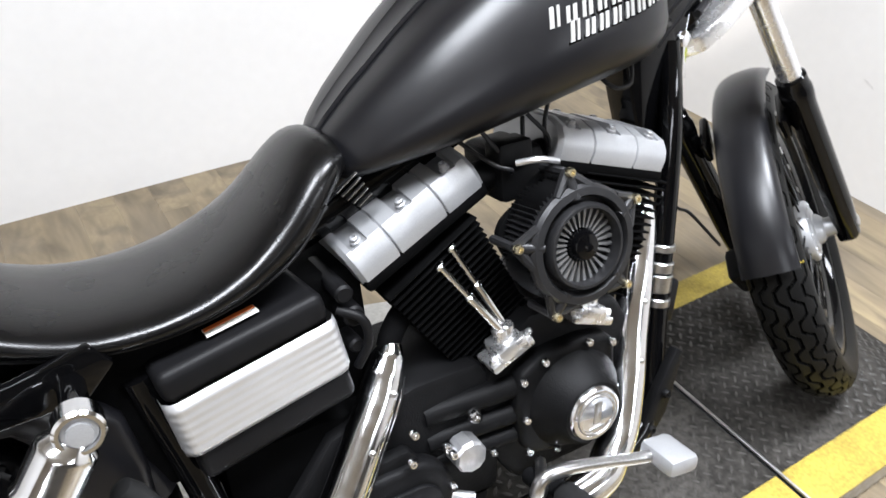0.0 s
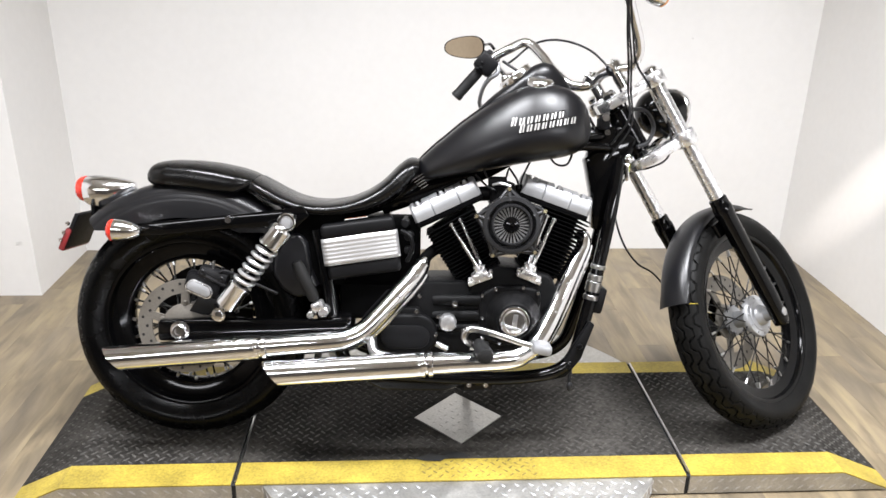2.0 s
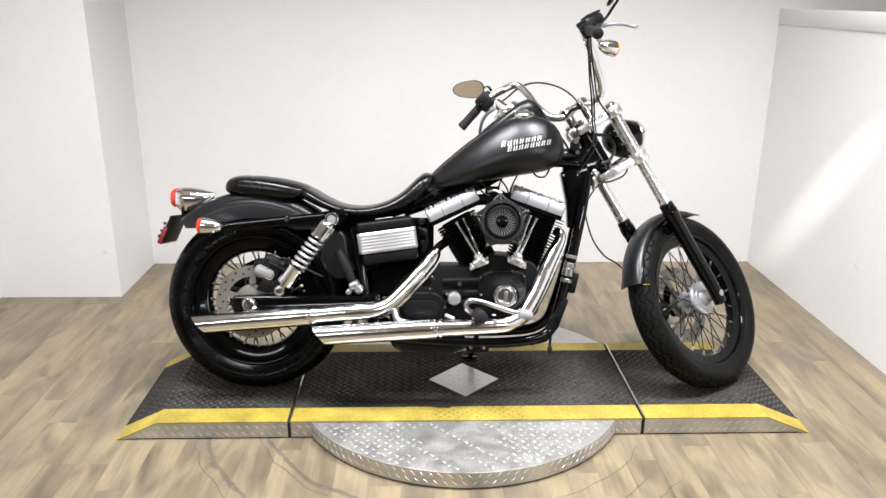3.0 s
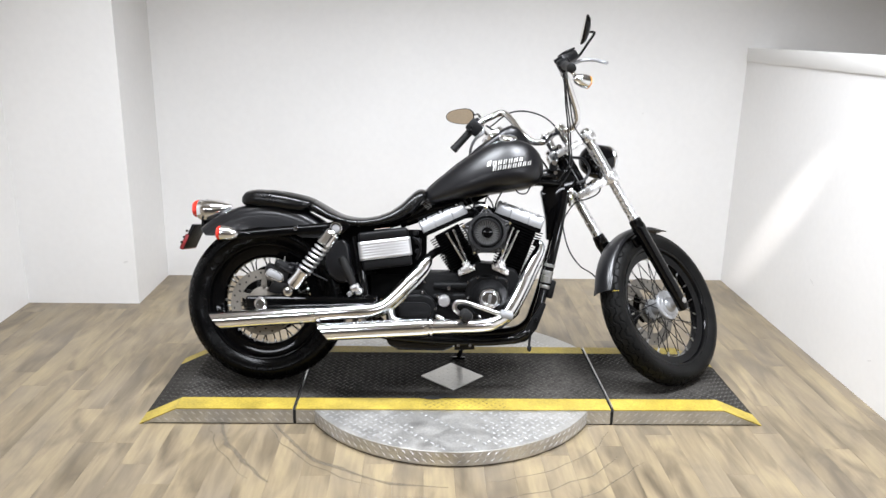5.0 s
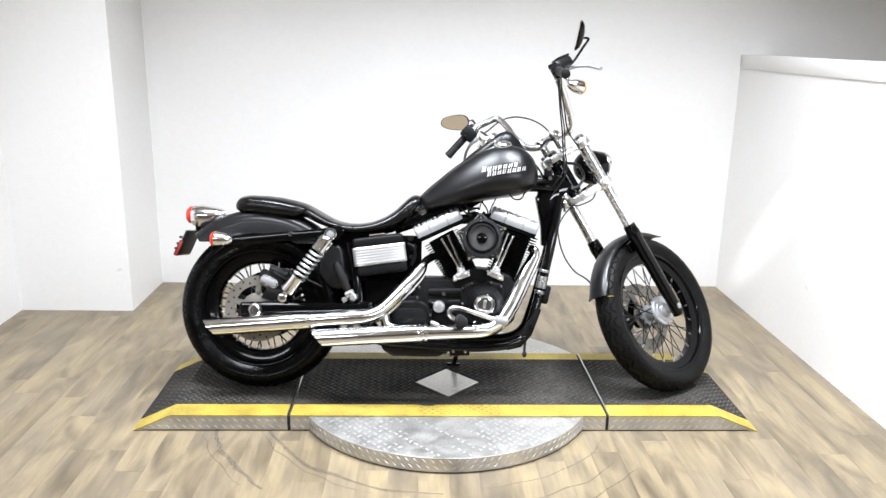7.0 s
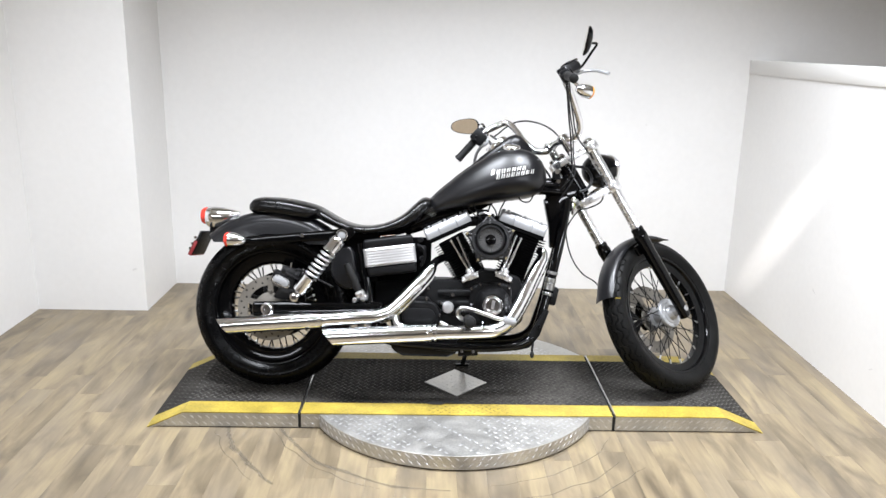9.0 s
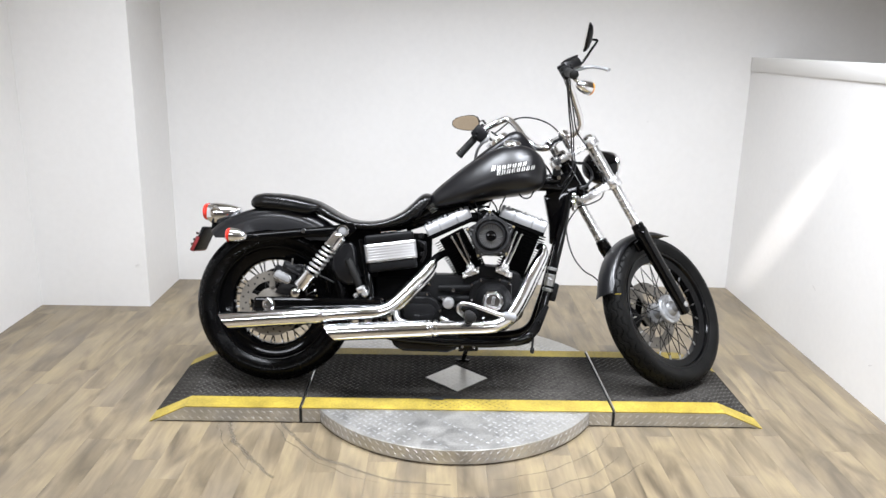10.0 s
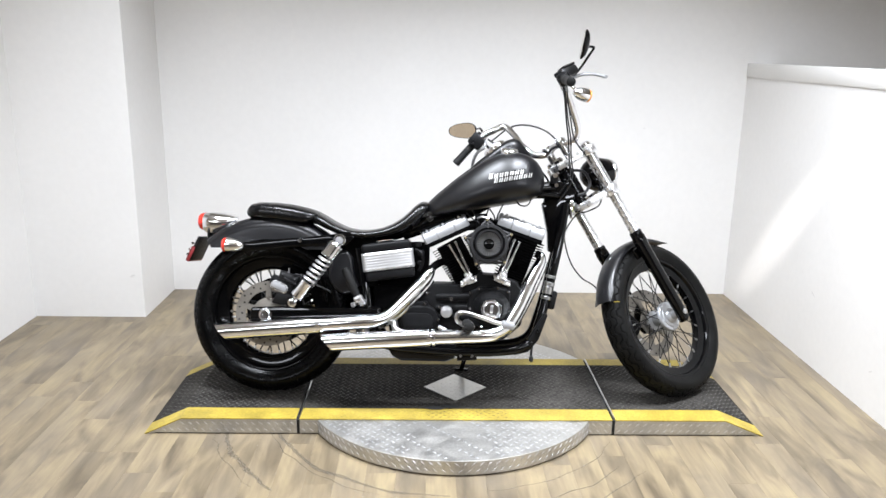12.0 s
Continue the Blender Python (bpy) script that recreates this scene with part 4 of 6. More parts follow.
# fuel tank
tank_rows = [  # x, top, bottom, half width
    (-0.120, 0.784, 0.738, 0.045), (-0.108, 0.797, 0.735, 0.066), (-0.08, 0.820, 0.737, 0.085), (-0.05, 0.844, 0.743, 0.099), (0.0, 0.887, 0.751, 0.119), (0.06, 0.931, 0.763, 0.136), (0.12, 0.969, 0.776, 0.148),
    (0.18, 0.996, 0.788, 0.154), (0.235, 1.004, 0.797, 0.154), (0.28, 0.997, 0.804, 0.147), (0.317, 0.975, 0.816, 0.129), (0.342, 0.945, 0.836, 0.100), (0.355, 0.912, 0.866, 0.057)]
shape = [(0.0, 1.0), (0.28, 1.0), (0.47, 0.990), (0.61, 0.968), (0.70, 0.925), (0.78, 0.845), (0.865, 0.72), (0.93, 0.58), (0.98, 0.445), (1.0, 0.32), (0.97, 0.21), (0.88, 0.11), (0.72, 0.045), (0.50, 0.012), (0.25, 0.0), (0.0, 0.0)]
xs = [r[0] for r in tank_rows]
fine = []
for t in np.linspace(0, 1, 60):
    x = xs[0] + (xs[-1] - xs[0]) * (0.5 - 0.5 * math.cos(math.pi * t))
    fine.append([x] + [float(np.interp(x, xs, [r[k] for r in tank_rows])) for k in (1, 2, 3)])
fine = np.array(fine)
for _ in range(3):
    fine[1:-1, 1:] = (fine[:-2, 1:] + 2 * fine[1:-1, 1:] + fine[2:, 1:]) / 4
bm = bmesh.new()
rings = []
for x, zt, zb, w in fine:
    w *= 1.16
    zt += 0.006 * min(1, max(0, (x + 0.12) / 0.05)) * min(1, max(0, (0.26 - x) / 0.1))
    half = [(w * u, zb + (zt - zb) * v) for u, v in shape]
    ring = [(x, -y, z) for y, z in half] + [(x, y, z) for y, z in reversed(half[1:-1])]
    rings.append(ring)
loft(bm, rings)
tank = part("fuel_tank", bm, DENIM, bike, "satin black teardrop fuel tank with raised badge", angle=60)
tank.location = (0, 0.029, -0.001)


def tank_side(x, z):
    """How far the tank's flank stands out at that place."""
    zt, zb, w = (float(np.interp(x, fine[:, 0], fine[:, k])) for k in (1, 2, 3))
    v = (z - zb) / (zt - zb)
    w *= 1.16
    return w * float(np.interp(v, [q[1] for q in reversed(shape[:10])][0:10], [q[0] for q in reversed(shape[:10])])) if v > 0.34 else w


# dash strap along the tank's ridge, with a bead down each edge
bm = bmesh.new()
rings = []
for x in np.linspace(-0.124, 0.075, 26):
    zt = float(np.interp(x, fine[:, 0], fine[:, 1])) + 0.006 * min(1, max(0, (x + 0.12) / 0.05))
    w = 0.016 + 0.020 * (x + 0.124) / 0.20
    rings.append([(x, -w, zt - 0.008), (x, -w - 0.001, zt + 0.003), (x, -w + 0.004, zt + 0.0065), (x, -w + 0.009, zt + 0.0045), (x, 0, zt + 0.006), (x, w - 0.009, zt + 0.0045), (x, w - 0.004, zt + 0.0065), (x, w + 0.001, zt + 0.003), (x, w, zt - 0.008)])
loft(bm, rings)
part("dash_strap", bm, DENIM, tank, "satin black strap along the tank ridge", angle=40)

# badge: two slanted rows of plain raised blocks
def badge_row(x0, z0, x1, z1, count, h):
    """Slanted blocks along a line on the flank: a dark backing, and a silver face on it."""
    for i in range(count):
        hh = h * (1.28 if i == 0 else 1.0)
        pts = []
        for t, up in (((i + 0.08) / count, 0), ((i + 0.74) / count, 0), ((i + 0.74) / count, 1), ((i + 0.08) / count, 1)):
            pts.append((x0 + (x1 - x0) * t + up * hh * 0.20, z0 + (z1 - z0) * t + up * hh))
        cx, cz = sum(p[0] for p in pts) / 4, sum(p[1] for p in pts) / 4
        backing = bmesh.new()
        q = [(cx + (x - cx) * 1.25, cz + (z - cz) * 1.25) for x, z in pts]
        loft(backing, [[(x, -tank_side(x, z) + 0.004, z) for x, z in q], [(x, -tank_side(x, z) - 0.0009, z) for x, z in q]])
        back = part("badge_backing", backing, GLOSS, tank)
        bm = bmesh.new()
        (xa, za), (xb, zb), (xc, zc), (xd, zd) = pts
        bars = ((0.0, 0.34), (0.62, 1.0)) if i % 3 else ((0.0, 0.40), (0.66, 0.92))
        for u0, u1 in bars:
            q = [(xa + (xb - xa) * u0, za + (zb - za) * u0), (xa + (xb - xa) * u1, za + (zb - za) * u1), (xd + (xc - xd) * u1, zd + (zc - zd) * u1), (xd + (xc - xd) * u0, zd + (zc - zd) * u0)]
            loft(bm, [[(x, -tank_side(x, z) + 0.002, z) for x, z in q], [(x, -tank_side(x, z) - 0.0026, z) for x, z in q]])
        part("badge_block", bm, BADGE, back)


badge_row(0.124, 0.885, 0.268, 0.912, 7, 0.0175)
badge_row(0.145, 0.868, 0.300, 0.898, 8, 0.0175)

# console and filler cap on the tank
bm = bmesh.new()
rings = []
for x, z, w, h in ((0.02, 0.900, 0.012, 0.01), (0.05, 0.937, 0.024, 0.02), (0.07, 0.957, 0.038, 0.03), (0.09, 0.975, 0.047, 0.035), (0.13, 1.006, 0.055, 0.045), (0.165, 1.034, 0.058, 0.05), (0.20, 1.058, 0.060, 0.06), (0.224, 1.067, 0.058, 0.07), (0.250, 1.062, 0.050, 0.07), (0.282, 1.030, 0.040, 0.06), (0.312, 0.985, 0.025, 0.03)):
    rings.append([(x, w * math.copysign(abs(math.cos(a)) ** 0.6, math.cos(a)), z - h + h * math.copysign(abs(math.sin(a)) ** 0.7, math.sin(a))) for a in (2 * math.pi * j / 24 for j in range(24))])
loft(bm, rings)
console = part("tank_console", bm, DENIM, tank, "satin black instrument console", angle=55)
bm = bmesh.new()
g = Vector((-0.62, 0, 0.78)).normalized()
lathe(bm, [(0.050, -0.01), (0.050, 0.004), (0.046, 0.010), (0.042, 0.010)], (0.150, 0, 1.026), g, 32)
part("gauge_bezel", bm, CHROME, console, "chrome speedometer bezel")
bm = bmesh.new()
lathe(bm, [(0.042, 0.0), (0.042, 0.008)], (0.150, 0, 1.026), g, 32)
part("gauge_face", bm, PLASTIC, console, "dark speedometer face")
bm = bmesh.new()
lathe(bm, [(0.037, -0.006), (0.037, 0.001), (0.034, 0.006), (0.031, 0.009), (0.022, 0.011), (0.008, 0.0115)], (0.210, -0.086, 1.006), (0.05, -0.34, 0.94), 12)
part("filler_cap", bm, CHROME, tank, "chrome fuel filler cap")

# battery box with silver band
bm = bmesh.new()
c, s = math.cos(radians(8)), math.sin(radians(8))


def tilted(u, v, cx=-0.266, cz=0.555):
    return (cx + u * c - v * s, cz + u * s + v * c)


def box_side(u0, u1, v0, v1):
    return [tilted(u0, v0), tilted(u1, v0), tilted(u1, v1), tilted(u0, v1)]


plate(bm, box_side(-0.102, 0.098, 0.034, 0.074), 0.06, -0.117, 0.012, 3)
plate(bm, box_side(-0.098, 0.100, -0.078, -0.034), 0.06, -0.117, 0.012, 3)
plate(bm, box_side(-0.090, 0.085, -0.06, 0.06), 0.06, -0.110, 0.004)
battery = part("battery_box", bm, PLASTIC, bike, "black battery box with silver ribbed band")
pivot = Matrix.Translation((-0.27, -0.12, 0.55))
battery.matrix_local = pivot @ Matrix.Rotation(radians(5.5), 4, "Z") @ pivot.inverted()
bm = bmesh.new()
band = []
for i in range(29):
    v = -0.037 + 0.074 * i / 28
    rib = 0.0 if (i < 4 or i > 24) else 0.0012 * (0.5 - 0.5 * math.cos(2 * math.pi * (i - 4) / 4.0))
    edge = 0.006 * max(0, (abs(v) - 0.030) / 0.007)
    band.append((v, -0.124 + rib + edge))
rows = []
for u, d in ((-0.106, 0.03), (-0.105, 0.012), (-0.098, 0.003), (-0.09, 0.0), (0.088, 0.0), (0.097, 0.003), (0.103, 0.012), (0.104, 0.05)):
    rows.append([(tilted(u, v)[0], y + d, tilted(u, v)[1]) for v, y in band])
sheet(bm, rows)
part("battery_band", bm, BAND, battery, "silver ribbed band", angle=50)
bm = bmesh.new()
box(bm, (-0.280, -0.088, 0.6335), (0.062, 0.020, 0.0012), 0, rotate_y(8))
lab = part("warning_label", bm, LABEL_WHITE, battery, "white warning label")
bm = bmesh.new()
box(bm, (-0.280, -0.083, 0.6344), (0.060, 0.007, 0.0012), 0, rotate_y(8))
part("label_stripe", bm, LABEL_ORANGE, lab, "orange stripe")
bm = bmesh.new()
for at, r in (((-0.150, -0.09, 0.62), 0.012), ((-0.140, -0.085, 0.585), 0.014), ((-0.143, -0.085, 0.545), 0.010)):
    rod(bm, at, (at[0], 0.02, at[2]), r, seg=12, soft=0.003)
tube(bm, curve([(-0.16, -0.08, 0.60), (-0.135, -0.095, 0.585), (-0.13, -0.09, 0.55), (-0.145, -0.08, 0.515)]), 0.006)
part("fuse_block", bm, PLASTIC, bike, "black connectors behind the battery box")

# ---- engine and exhaust ----
def cylinder(name, base_at, top_at, rock_c, rock_len, label):
    """A finned barrel and head, with the silver rocker box on top."""
    a, b = Vector((base_at[0], 0, base_at[1])), Vector((top_at[0], 0, top_at[1]))
    d = (b - a).normalized()
    tilt = Matrix.Rotation(math.atan2(d.x, d.z), 4, "Y")
    length = (b - a).length
    bm = bmesh.new()
    rod(bm, a - d * 0.02, b, 0.055, seg=28)
    cyl = part(name, bm, FIN, bike, label)
    n = 17
    for i in range(n):
        t = i / (n - 1)
        w = 0.066 + 0.010 * t
        fin = bmesh.new()
        box(fin, a + d * (0.012 + (length - 0.02) * t), (2 * w, 2 * w + 0.012, 0.0032), 0.0012, tilt, 1)
        part("cooling_fin", fin, FIN, cyl)
    return cyl, d, tilt


cyl_r, d_r, tilt_r = cylinder("rear_cylinder", (0.062, 0.470), (-0.030, 0.632), None, 0, "black finned rear cylinder")
cyl_f, d_f, tilt_f = cylinder("front_cylinder", (0.222, 0.476), (0.288, 0.660), None, 0, "black finned front cylinder")


def rocker(parent, centre, tilt_deg, length):
    """A silver rocker box: three stepped blocks with notches and parting lines."""
    m = Matrix.Translation((centre[0], 0, centre[1])) @ rotate_y(tilt_deg)
    bm = bmesh.new()
    box(bm, (0, 0, -0.034), (length * 1.0, 0.162, 0.020), 0.006)
    part("rocker_base", bm, FIN, parent, "black rocker housing", m)
    bm = bmesh.new()
    rings = []
    L = length / 2
    # cross-section across the machine, rounded towards the top
    side = [(0.080, -0.028), (0.083, -0.012), (0.0805, 0.002), (0.070, 0.0155), (0.042, 0.0245)]
    low = [(0.080, -0.028), (0.083, -0.012), (0.0805, 0.002), (0.0708, 0.0135), (0.042, 0.0150)]
    sec, cut = ([(-y, z) for y, z in q] + q[::-1] for q in (side, low))
    pockets = (-L * 0.74, -L * 0.02, L * 0.70)
    marks = [(-L, 0.93, sec), (-L + 0.006, 1, sec), (L - 0.006, 1, sec), (L, 0.93, sec)]
    for x in (-L * 0.42, L * 0.36):
        marks += [(x, 1, sec), (x + 0.002, 0.95, sec), (x + 0.004, 1, sec)]
    for x in pockets:
        marks += [(x - 0.0125, 1, sec), (x - 0.0115, 1, cut), (x + 0.0115, 1, cut), (x + 0.0125, 1, sec)]
    for x, k, shape in sorted(marks, key=lambda q: q[0]):
        rings.append([(x, y * k, -0.026 + (z + 0.026) * k) for y, z in shape])
    loft(bm, rings)
    rb = part("rocker_box", bm, SILVER, parent, "silver rocker box", m, angle=32)
    for x in (-L * 0.74, -L * 0.02, L * 0.70):
        for s in (-1, 1):
            bm = bmesh.new()
            lathe(bm, [(0.0075, 0), (0.0075, 0.010), (0.0055, 0.011), (0.0055, 0.015), (0.004, 0.016), (0.003, 0.012)], (x, s * 0.060, 0.0095), (0, s * 0.25, 1), 12)
            part("rocker_boss", bm, SILVER, rb, "bolt boss in the rocker box", m)


rocker(cyl_r, (-0.044, 0.686), 25.5, 0.196)
rocker(cyl_f, (0.266, 0.703), -19.0, 0.196)

# crankcase, cam cover, gearbox
bm = bmesh.new()
plate(bm, [(0.03, 0.30), (0.06, 0.25), (0.20, 0.25), (0.27, 0.31), (0.285, 0.42), (0.25, 0.49), (0.17, 0.51), (0.10, 0.515), (0.04, 0.48), (0.01, 0.40)], 0.10, -0.10, 0.012)
plate(bm, [(-0.26, 0.27), (0.03, 0.25), (0.05, 0.40), (0.02, 0.47), (-0.08, 0.47), (-0.20, 0.44), (-0.27, 0.36)], 0.10, -0.095, 0.012)
plate(bm, [(-0.20, 0.19), (0.0, 0.19), (0.02, 0.25), (-0.24, 0.26)], 0.09, -0.09, 0.01)
crank = part("crankcase", bm, WRINKLE, bike, "wrinkle-black crankcase and gearbox")
crank.location = (0, 0, -0.006)
bm = bmesh.new()
plate(bm, [(0.056, 0.335), (0.075, 0.315), (0.12, 0.303), (0.185, 0.310), (0.214, 0.340), (0.222, 0.40), (0.222, 0.452), (0.206, 0.464), (0.17, 0.471), (0.098, 0.470), (0.060, 0.450), (0.052, 0.40)], -0.095, -0.138, 0.010, 3)
cam = part("cam_cover", bm, WRINKLE, bike, "wrinkle-black cam cover with chrome badge")
cam.location = (0, 0.011, -0.012)
bm = bmesh.new()
lathe(bm, [(0.078, -0.006), (0.074, 0.006), (0.064, 0.018), (0.056, 0.032), (0.050, 0.042), (0.046, 0.046)], (0.146, -0.136, 0.383), (0, -1, 0), 40)
part("cam_dome", bm, WRINKLE, cam, "black domed boss")
bm = bmesh.new()
lathe(bm, [(0.042, 0.042), (0.041, 0.049), (0.0385, 0.052), (0.0365, 0.0515), (0.034, 0.052), (0.028, 0.0535), (0.027, 0.0525), (0.0, 0.0535)], (0.146, -0.136, 0.383), (0, -1, 0), 48)
badge = part("timer_cover", bm, CHROME, cam, "chrome round cover")
bm = bmesh.new()
tube(bm, [(0.146 + 0.031 * math.cos(a), -0.1888, 0.383 + 0.031 * math.sin(a)) for a in (2 * math.pi * j / 40 for j in range(40))], 0.0016, 6, closed=True)
box(bm, (0.147, -0.189, 0.386), (0.013, 0.003, 0.034), 0.002, rotate_y(-8))
box(bm, (0.146, -0.189, 0.362), (0.026, 0.002, 0.005), 0.001)
part("emblem", bm, STEEL, badge, "plain raised emblem shapes")
for x, z in ((0.063, 0.382), (0.062, 0.444), (0.098, 0.462), (0.172, 0.466), (0.212, 0.452), (0.214, 0.376), (0.064, 0.328), (0.182, 0.318), (0.11, 0.312)):
    bm = bmesh.new()
    bolt(bm, (x, -0.139, z), 0.0062, 0.007)
    part("cover_bolt", bm, CHROME, cam, "chrome cover bolt")
bm = bmesh.new()
plate(bm, stadium(-0.140, 0.328, 0.088, 0.056), -0.09, -0.124, 0.010, 3)
plate(bm, [(-0.20, 0.37), (-0.175, 0.398), (-0.105, 0.402), (-0.085, 0.37)], -0.09, -0.112, 0.006)
gear = part("gearbox_cover", bm, WRINKLE, bike, "wrinkle-black gearbox side cover")
gear.location = (-0.005, -0.012, -0.006)
bm = bmesh.new()
plate(bm, stadium(-0.140, 0.323, 0.066, 0.032), -0.122, -0.132, 0.004, 2)
part("cover_panel", bm, PLASTIC, gear, "raised oval panel")
for x, z in ((-0.222, 0.322), (-0.168, 0.277), (-0.107, 0.279), (-0.058, 0.330), (-0.110, 0.394), (-0.174, 0.388), (-0.052, 0.380), (-0.102, 0.435)):
    bm = bmesh.new()
    bolt(bm, (x, -0.124, z), 0.0065, 0.008)
    part("cover_bolt", bm, CHROME, gear, "chrome cover bolt")
for z, r in ((0.415, 0.017), (0.372, 0.016), (0.338, 0.013)):
    bm = bmesh.new()
    rod(bm, (-0.07, -0.085, z), (0.06, -0.105, z + 0.006), r, seg=16)
    part("oil_line", bm, WRINKLE, crank, "black oil transfer tube")
bm = bmesh.new()
lathe(bm, [(0.024, 0), (0.024, 0.026), (0.021, 0.031), (0.012, 0.033), (0.002, 0.033)], (-0.030, -0.108, 0.361), (0, -1, 0), 10)
part("oil_filler", bm, BRUSHED, crank, "chrome oil filler plug", angle=25)
for at, r, h in (((-0.012, -0.118, 0.412), 0.010, 0.012), ((0.012, -0.12, 0.340), 0.007, 0.008), ((-0.055, -0.115, 0.378), 0.008, 0.010)):
    bm = bmesh.new()
    bolt(bm, at, r, h)
    part("case_bolt", bm, CHROME, crank)
bm = bmesh.new()
rod(bm, (-0.06, -0.12, 0.300), (-0.03, -0.13, 0.288), 0.008, seg=12)
part("drain_fitting", bm, BRUSHED, crank)

# pushrod tubes and lifter blocks
for tops, bottoms, lift, nm in ((((-0.027, 0.622), (-0.002, 0.636)), ((0.052, 0.500), (0.062, 0.502)), (0.056, 0.486), "rear"), (((0.236, 0.650), (0.258, 0.640)), ((0.184, 0.508), (0.197, 0.502)), (0.188, 0.492), "front")):
    cyl = cyl_r if nm == "rear" else cyl_f
    for k, (t, b) in enumerate(zip(tops, bottoms)):
        bm = bmesh.new()
        y = -0.104 if k == 0 else -0.092
        a, c2 = Vector((t[0], y + 0.012, t[1])), Vector((b[0], y, b[1]))
        v = c2 - a
        rod(bm, a, a + v * 0.48, 0.0046, seg=14)
        rod(bm, a + v * 0.44, a + v * 0.50, 0.0070, seg=14, soft=0.002)
        rod(bm, a + v * 0.48, c2, 0.0062, seg=14)
        rod(bm, a, a + v * 0.05, 0.0075, seg=14, soft=0.002)
        part("pushrod_tube", bm, CHROME, cyl, "chrome pushrod tube")
    bm = bmesh.new()
    for b in bottoms:
        rod(bm, (b[0] - 0.004 * (1 if nm == "rear" else -1), -0.100, b[1] + 0.010), (lift[0] + 0.6 * (b[0] - lift[0]), -0.100, lift[1] - 0.005), 0.0115, 0.0135, seg=16, soft=0.002)
    box(bm, (lift[0], -0.102, lift[1] - 0.004), (0.046, 0.046, 0.024), 0.006, rotate_y(22 if nm == "rear" else -22))
    box(bm, (lift[0], -0.100, lift[1] - 0.014), (0.070, 0.046, 0.012), 0.003, rotate_y(22 if nm == "rear" else -22))
    for sx in (-0.028, 0.028):
        bolt(bm, (lift[0] + sx, -0.112, lift[1] - 0.006 + sx * (0.4 if nm == "rear" else -0.4)), 0.006, 0.010, (0, -0.6, 0.8))
    part("lifter_block", bm, POLISH, cyl, "chrome lifter block")

# air cleaner
AC = Vector((0.127, 0, 0.634))
bm = bmesh.new()
lathe(bm, [(0.060, 0.09), (0.074, 0.10), (0.076, 0.112), (0.072, 0.114)], AC, (0, -1, 0), 40)
ring = [(0.127 + 0.080 * math.cos(a) * (1 + 0.09 * math.cos(5 * (a - math.pi / 2))), 0.634 + 0.080 * math.sin(a) * (1 + 0.09 * math.cos(5 * (a - math.pi / 2)))) for a in (2 * math.pi * j / 60 for j in range(60))]
plate(bm, ring, -0.10, -0.112, 0.003)
air = part("air_cleaner", bm, FIN, bike, "black round air cleaner with turbine face")
pivot = Matrix.Translation((0.127, -0.16, 0.634))
air.matrix_local = Matrix.Translation((0.004, -0.008, -0.005)) @ pivot @ Matrix.Rotation(radians(-6), 4, "X") @ pivot.inverted()
bm = bmesh.new()
n = 140
outer = [(0.0715 if i % 2 else 0.0795) for i in range(n)]
loft(bm, [[(AC.x + r * math.cos(2 * math.pi * i / n), y, AC.z + r * math.sin(2 * math.pi * i / n)) for i, r in enumerate(outer)] for y in (-0.104, -0.158)])
part("filter_pleats", bm, SATIN, air, "pleated filter element", angle=20)
bm = bmesh.new()
ringm = [(0.074, 0.160), (0.077, 0.163), (0.077, 0.170), (0.073, 0.175), (0.064, 0.176), (0.061, 0.172), (0.061, 0.162)]
lathe(bm, ringm, AC, (0, -1, 0), 56, caps=False)
lathe(bm, [(0.054, 0.158), (0.055, 0.176), (0.052, 0.181), (0.0485, 0.181), (0.047, 0.176), (0.047, 0.160)], AC, (0, -1, 0), 56, caps=False)
cage = part("air_cage", bm, CAGE, air, "black cover ring")
for i in range(5):
    a = radians(95 + 72 * i)
    bm = bmesh.new()
    p, q = AC + Vector((0.060 * math.cos(a), -0.172, 0.060 * math.sin(a))), AC + Vector((0.093 * math.cos(a), -0.160, 0.093 * math.sin(a)))
    tube(bm, [p, (p + q) / 2, q], [0.006, 0.0075, 0.008], 10)
    tube(bm, [q, q + Vector((0, 0.05, 0))], 0.006, 8)
    for s in (-1, 1):
        b2 = a + s * 0.34
        w = AC + Vector((0.073 * math.cos(b2), -0.168, 0.073 * math.sin(b2)))
        tube(bm, [w, q], [0.006, 0.007], 8)
    part("cage_arm", bm, CAGE, cage, "black cover arm")
for i, a in enumerate((95, 167, 239, 311, 23)):
    a = radians(a)
    bm = bmesh.new()
    bolt(bm, AC + Vector((0.094 * math.cos(a), -0.166, 0.094 * math.sin(a))), 0.0065, 0.008)
    part("cage_bolt", bm, BRASS, cage, "yellowed cover bolt")
bm = bmesh.new()
rod(bm, AC + Vector((0, -0.160, 0)), AC + Vector((0, -0.164, 0)), 0.048, seg=40)
lathe(bm, [(0.021, 0.168), (0.020, 0.182), (0.016, 0.188), (0.006, 0.190), (0.004, 0.194)], AC, (0, -1, 0), 24)
turbine = part("turbine_back", bm, GLOSS, air, "black turbine boss")
turbine.location = (0, 0.010, 0)
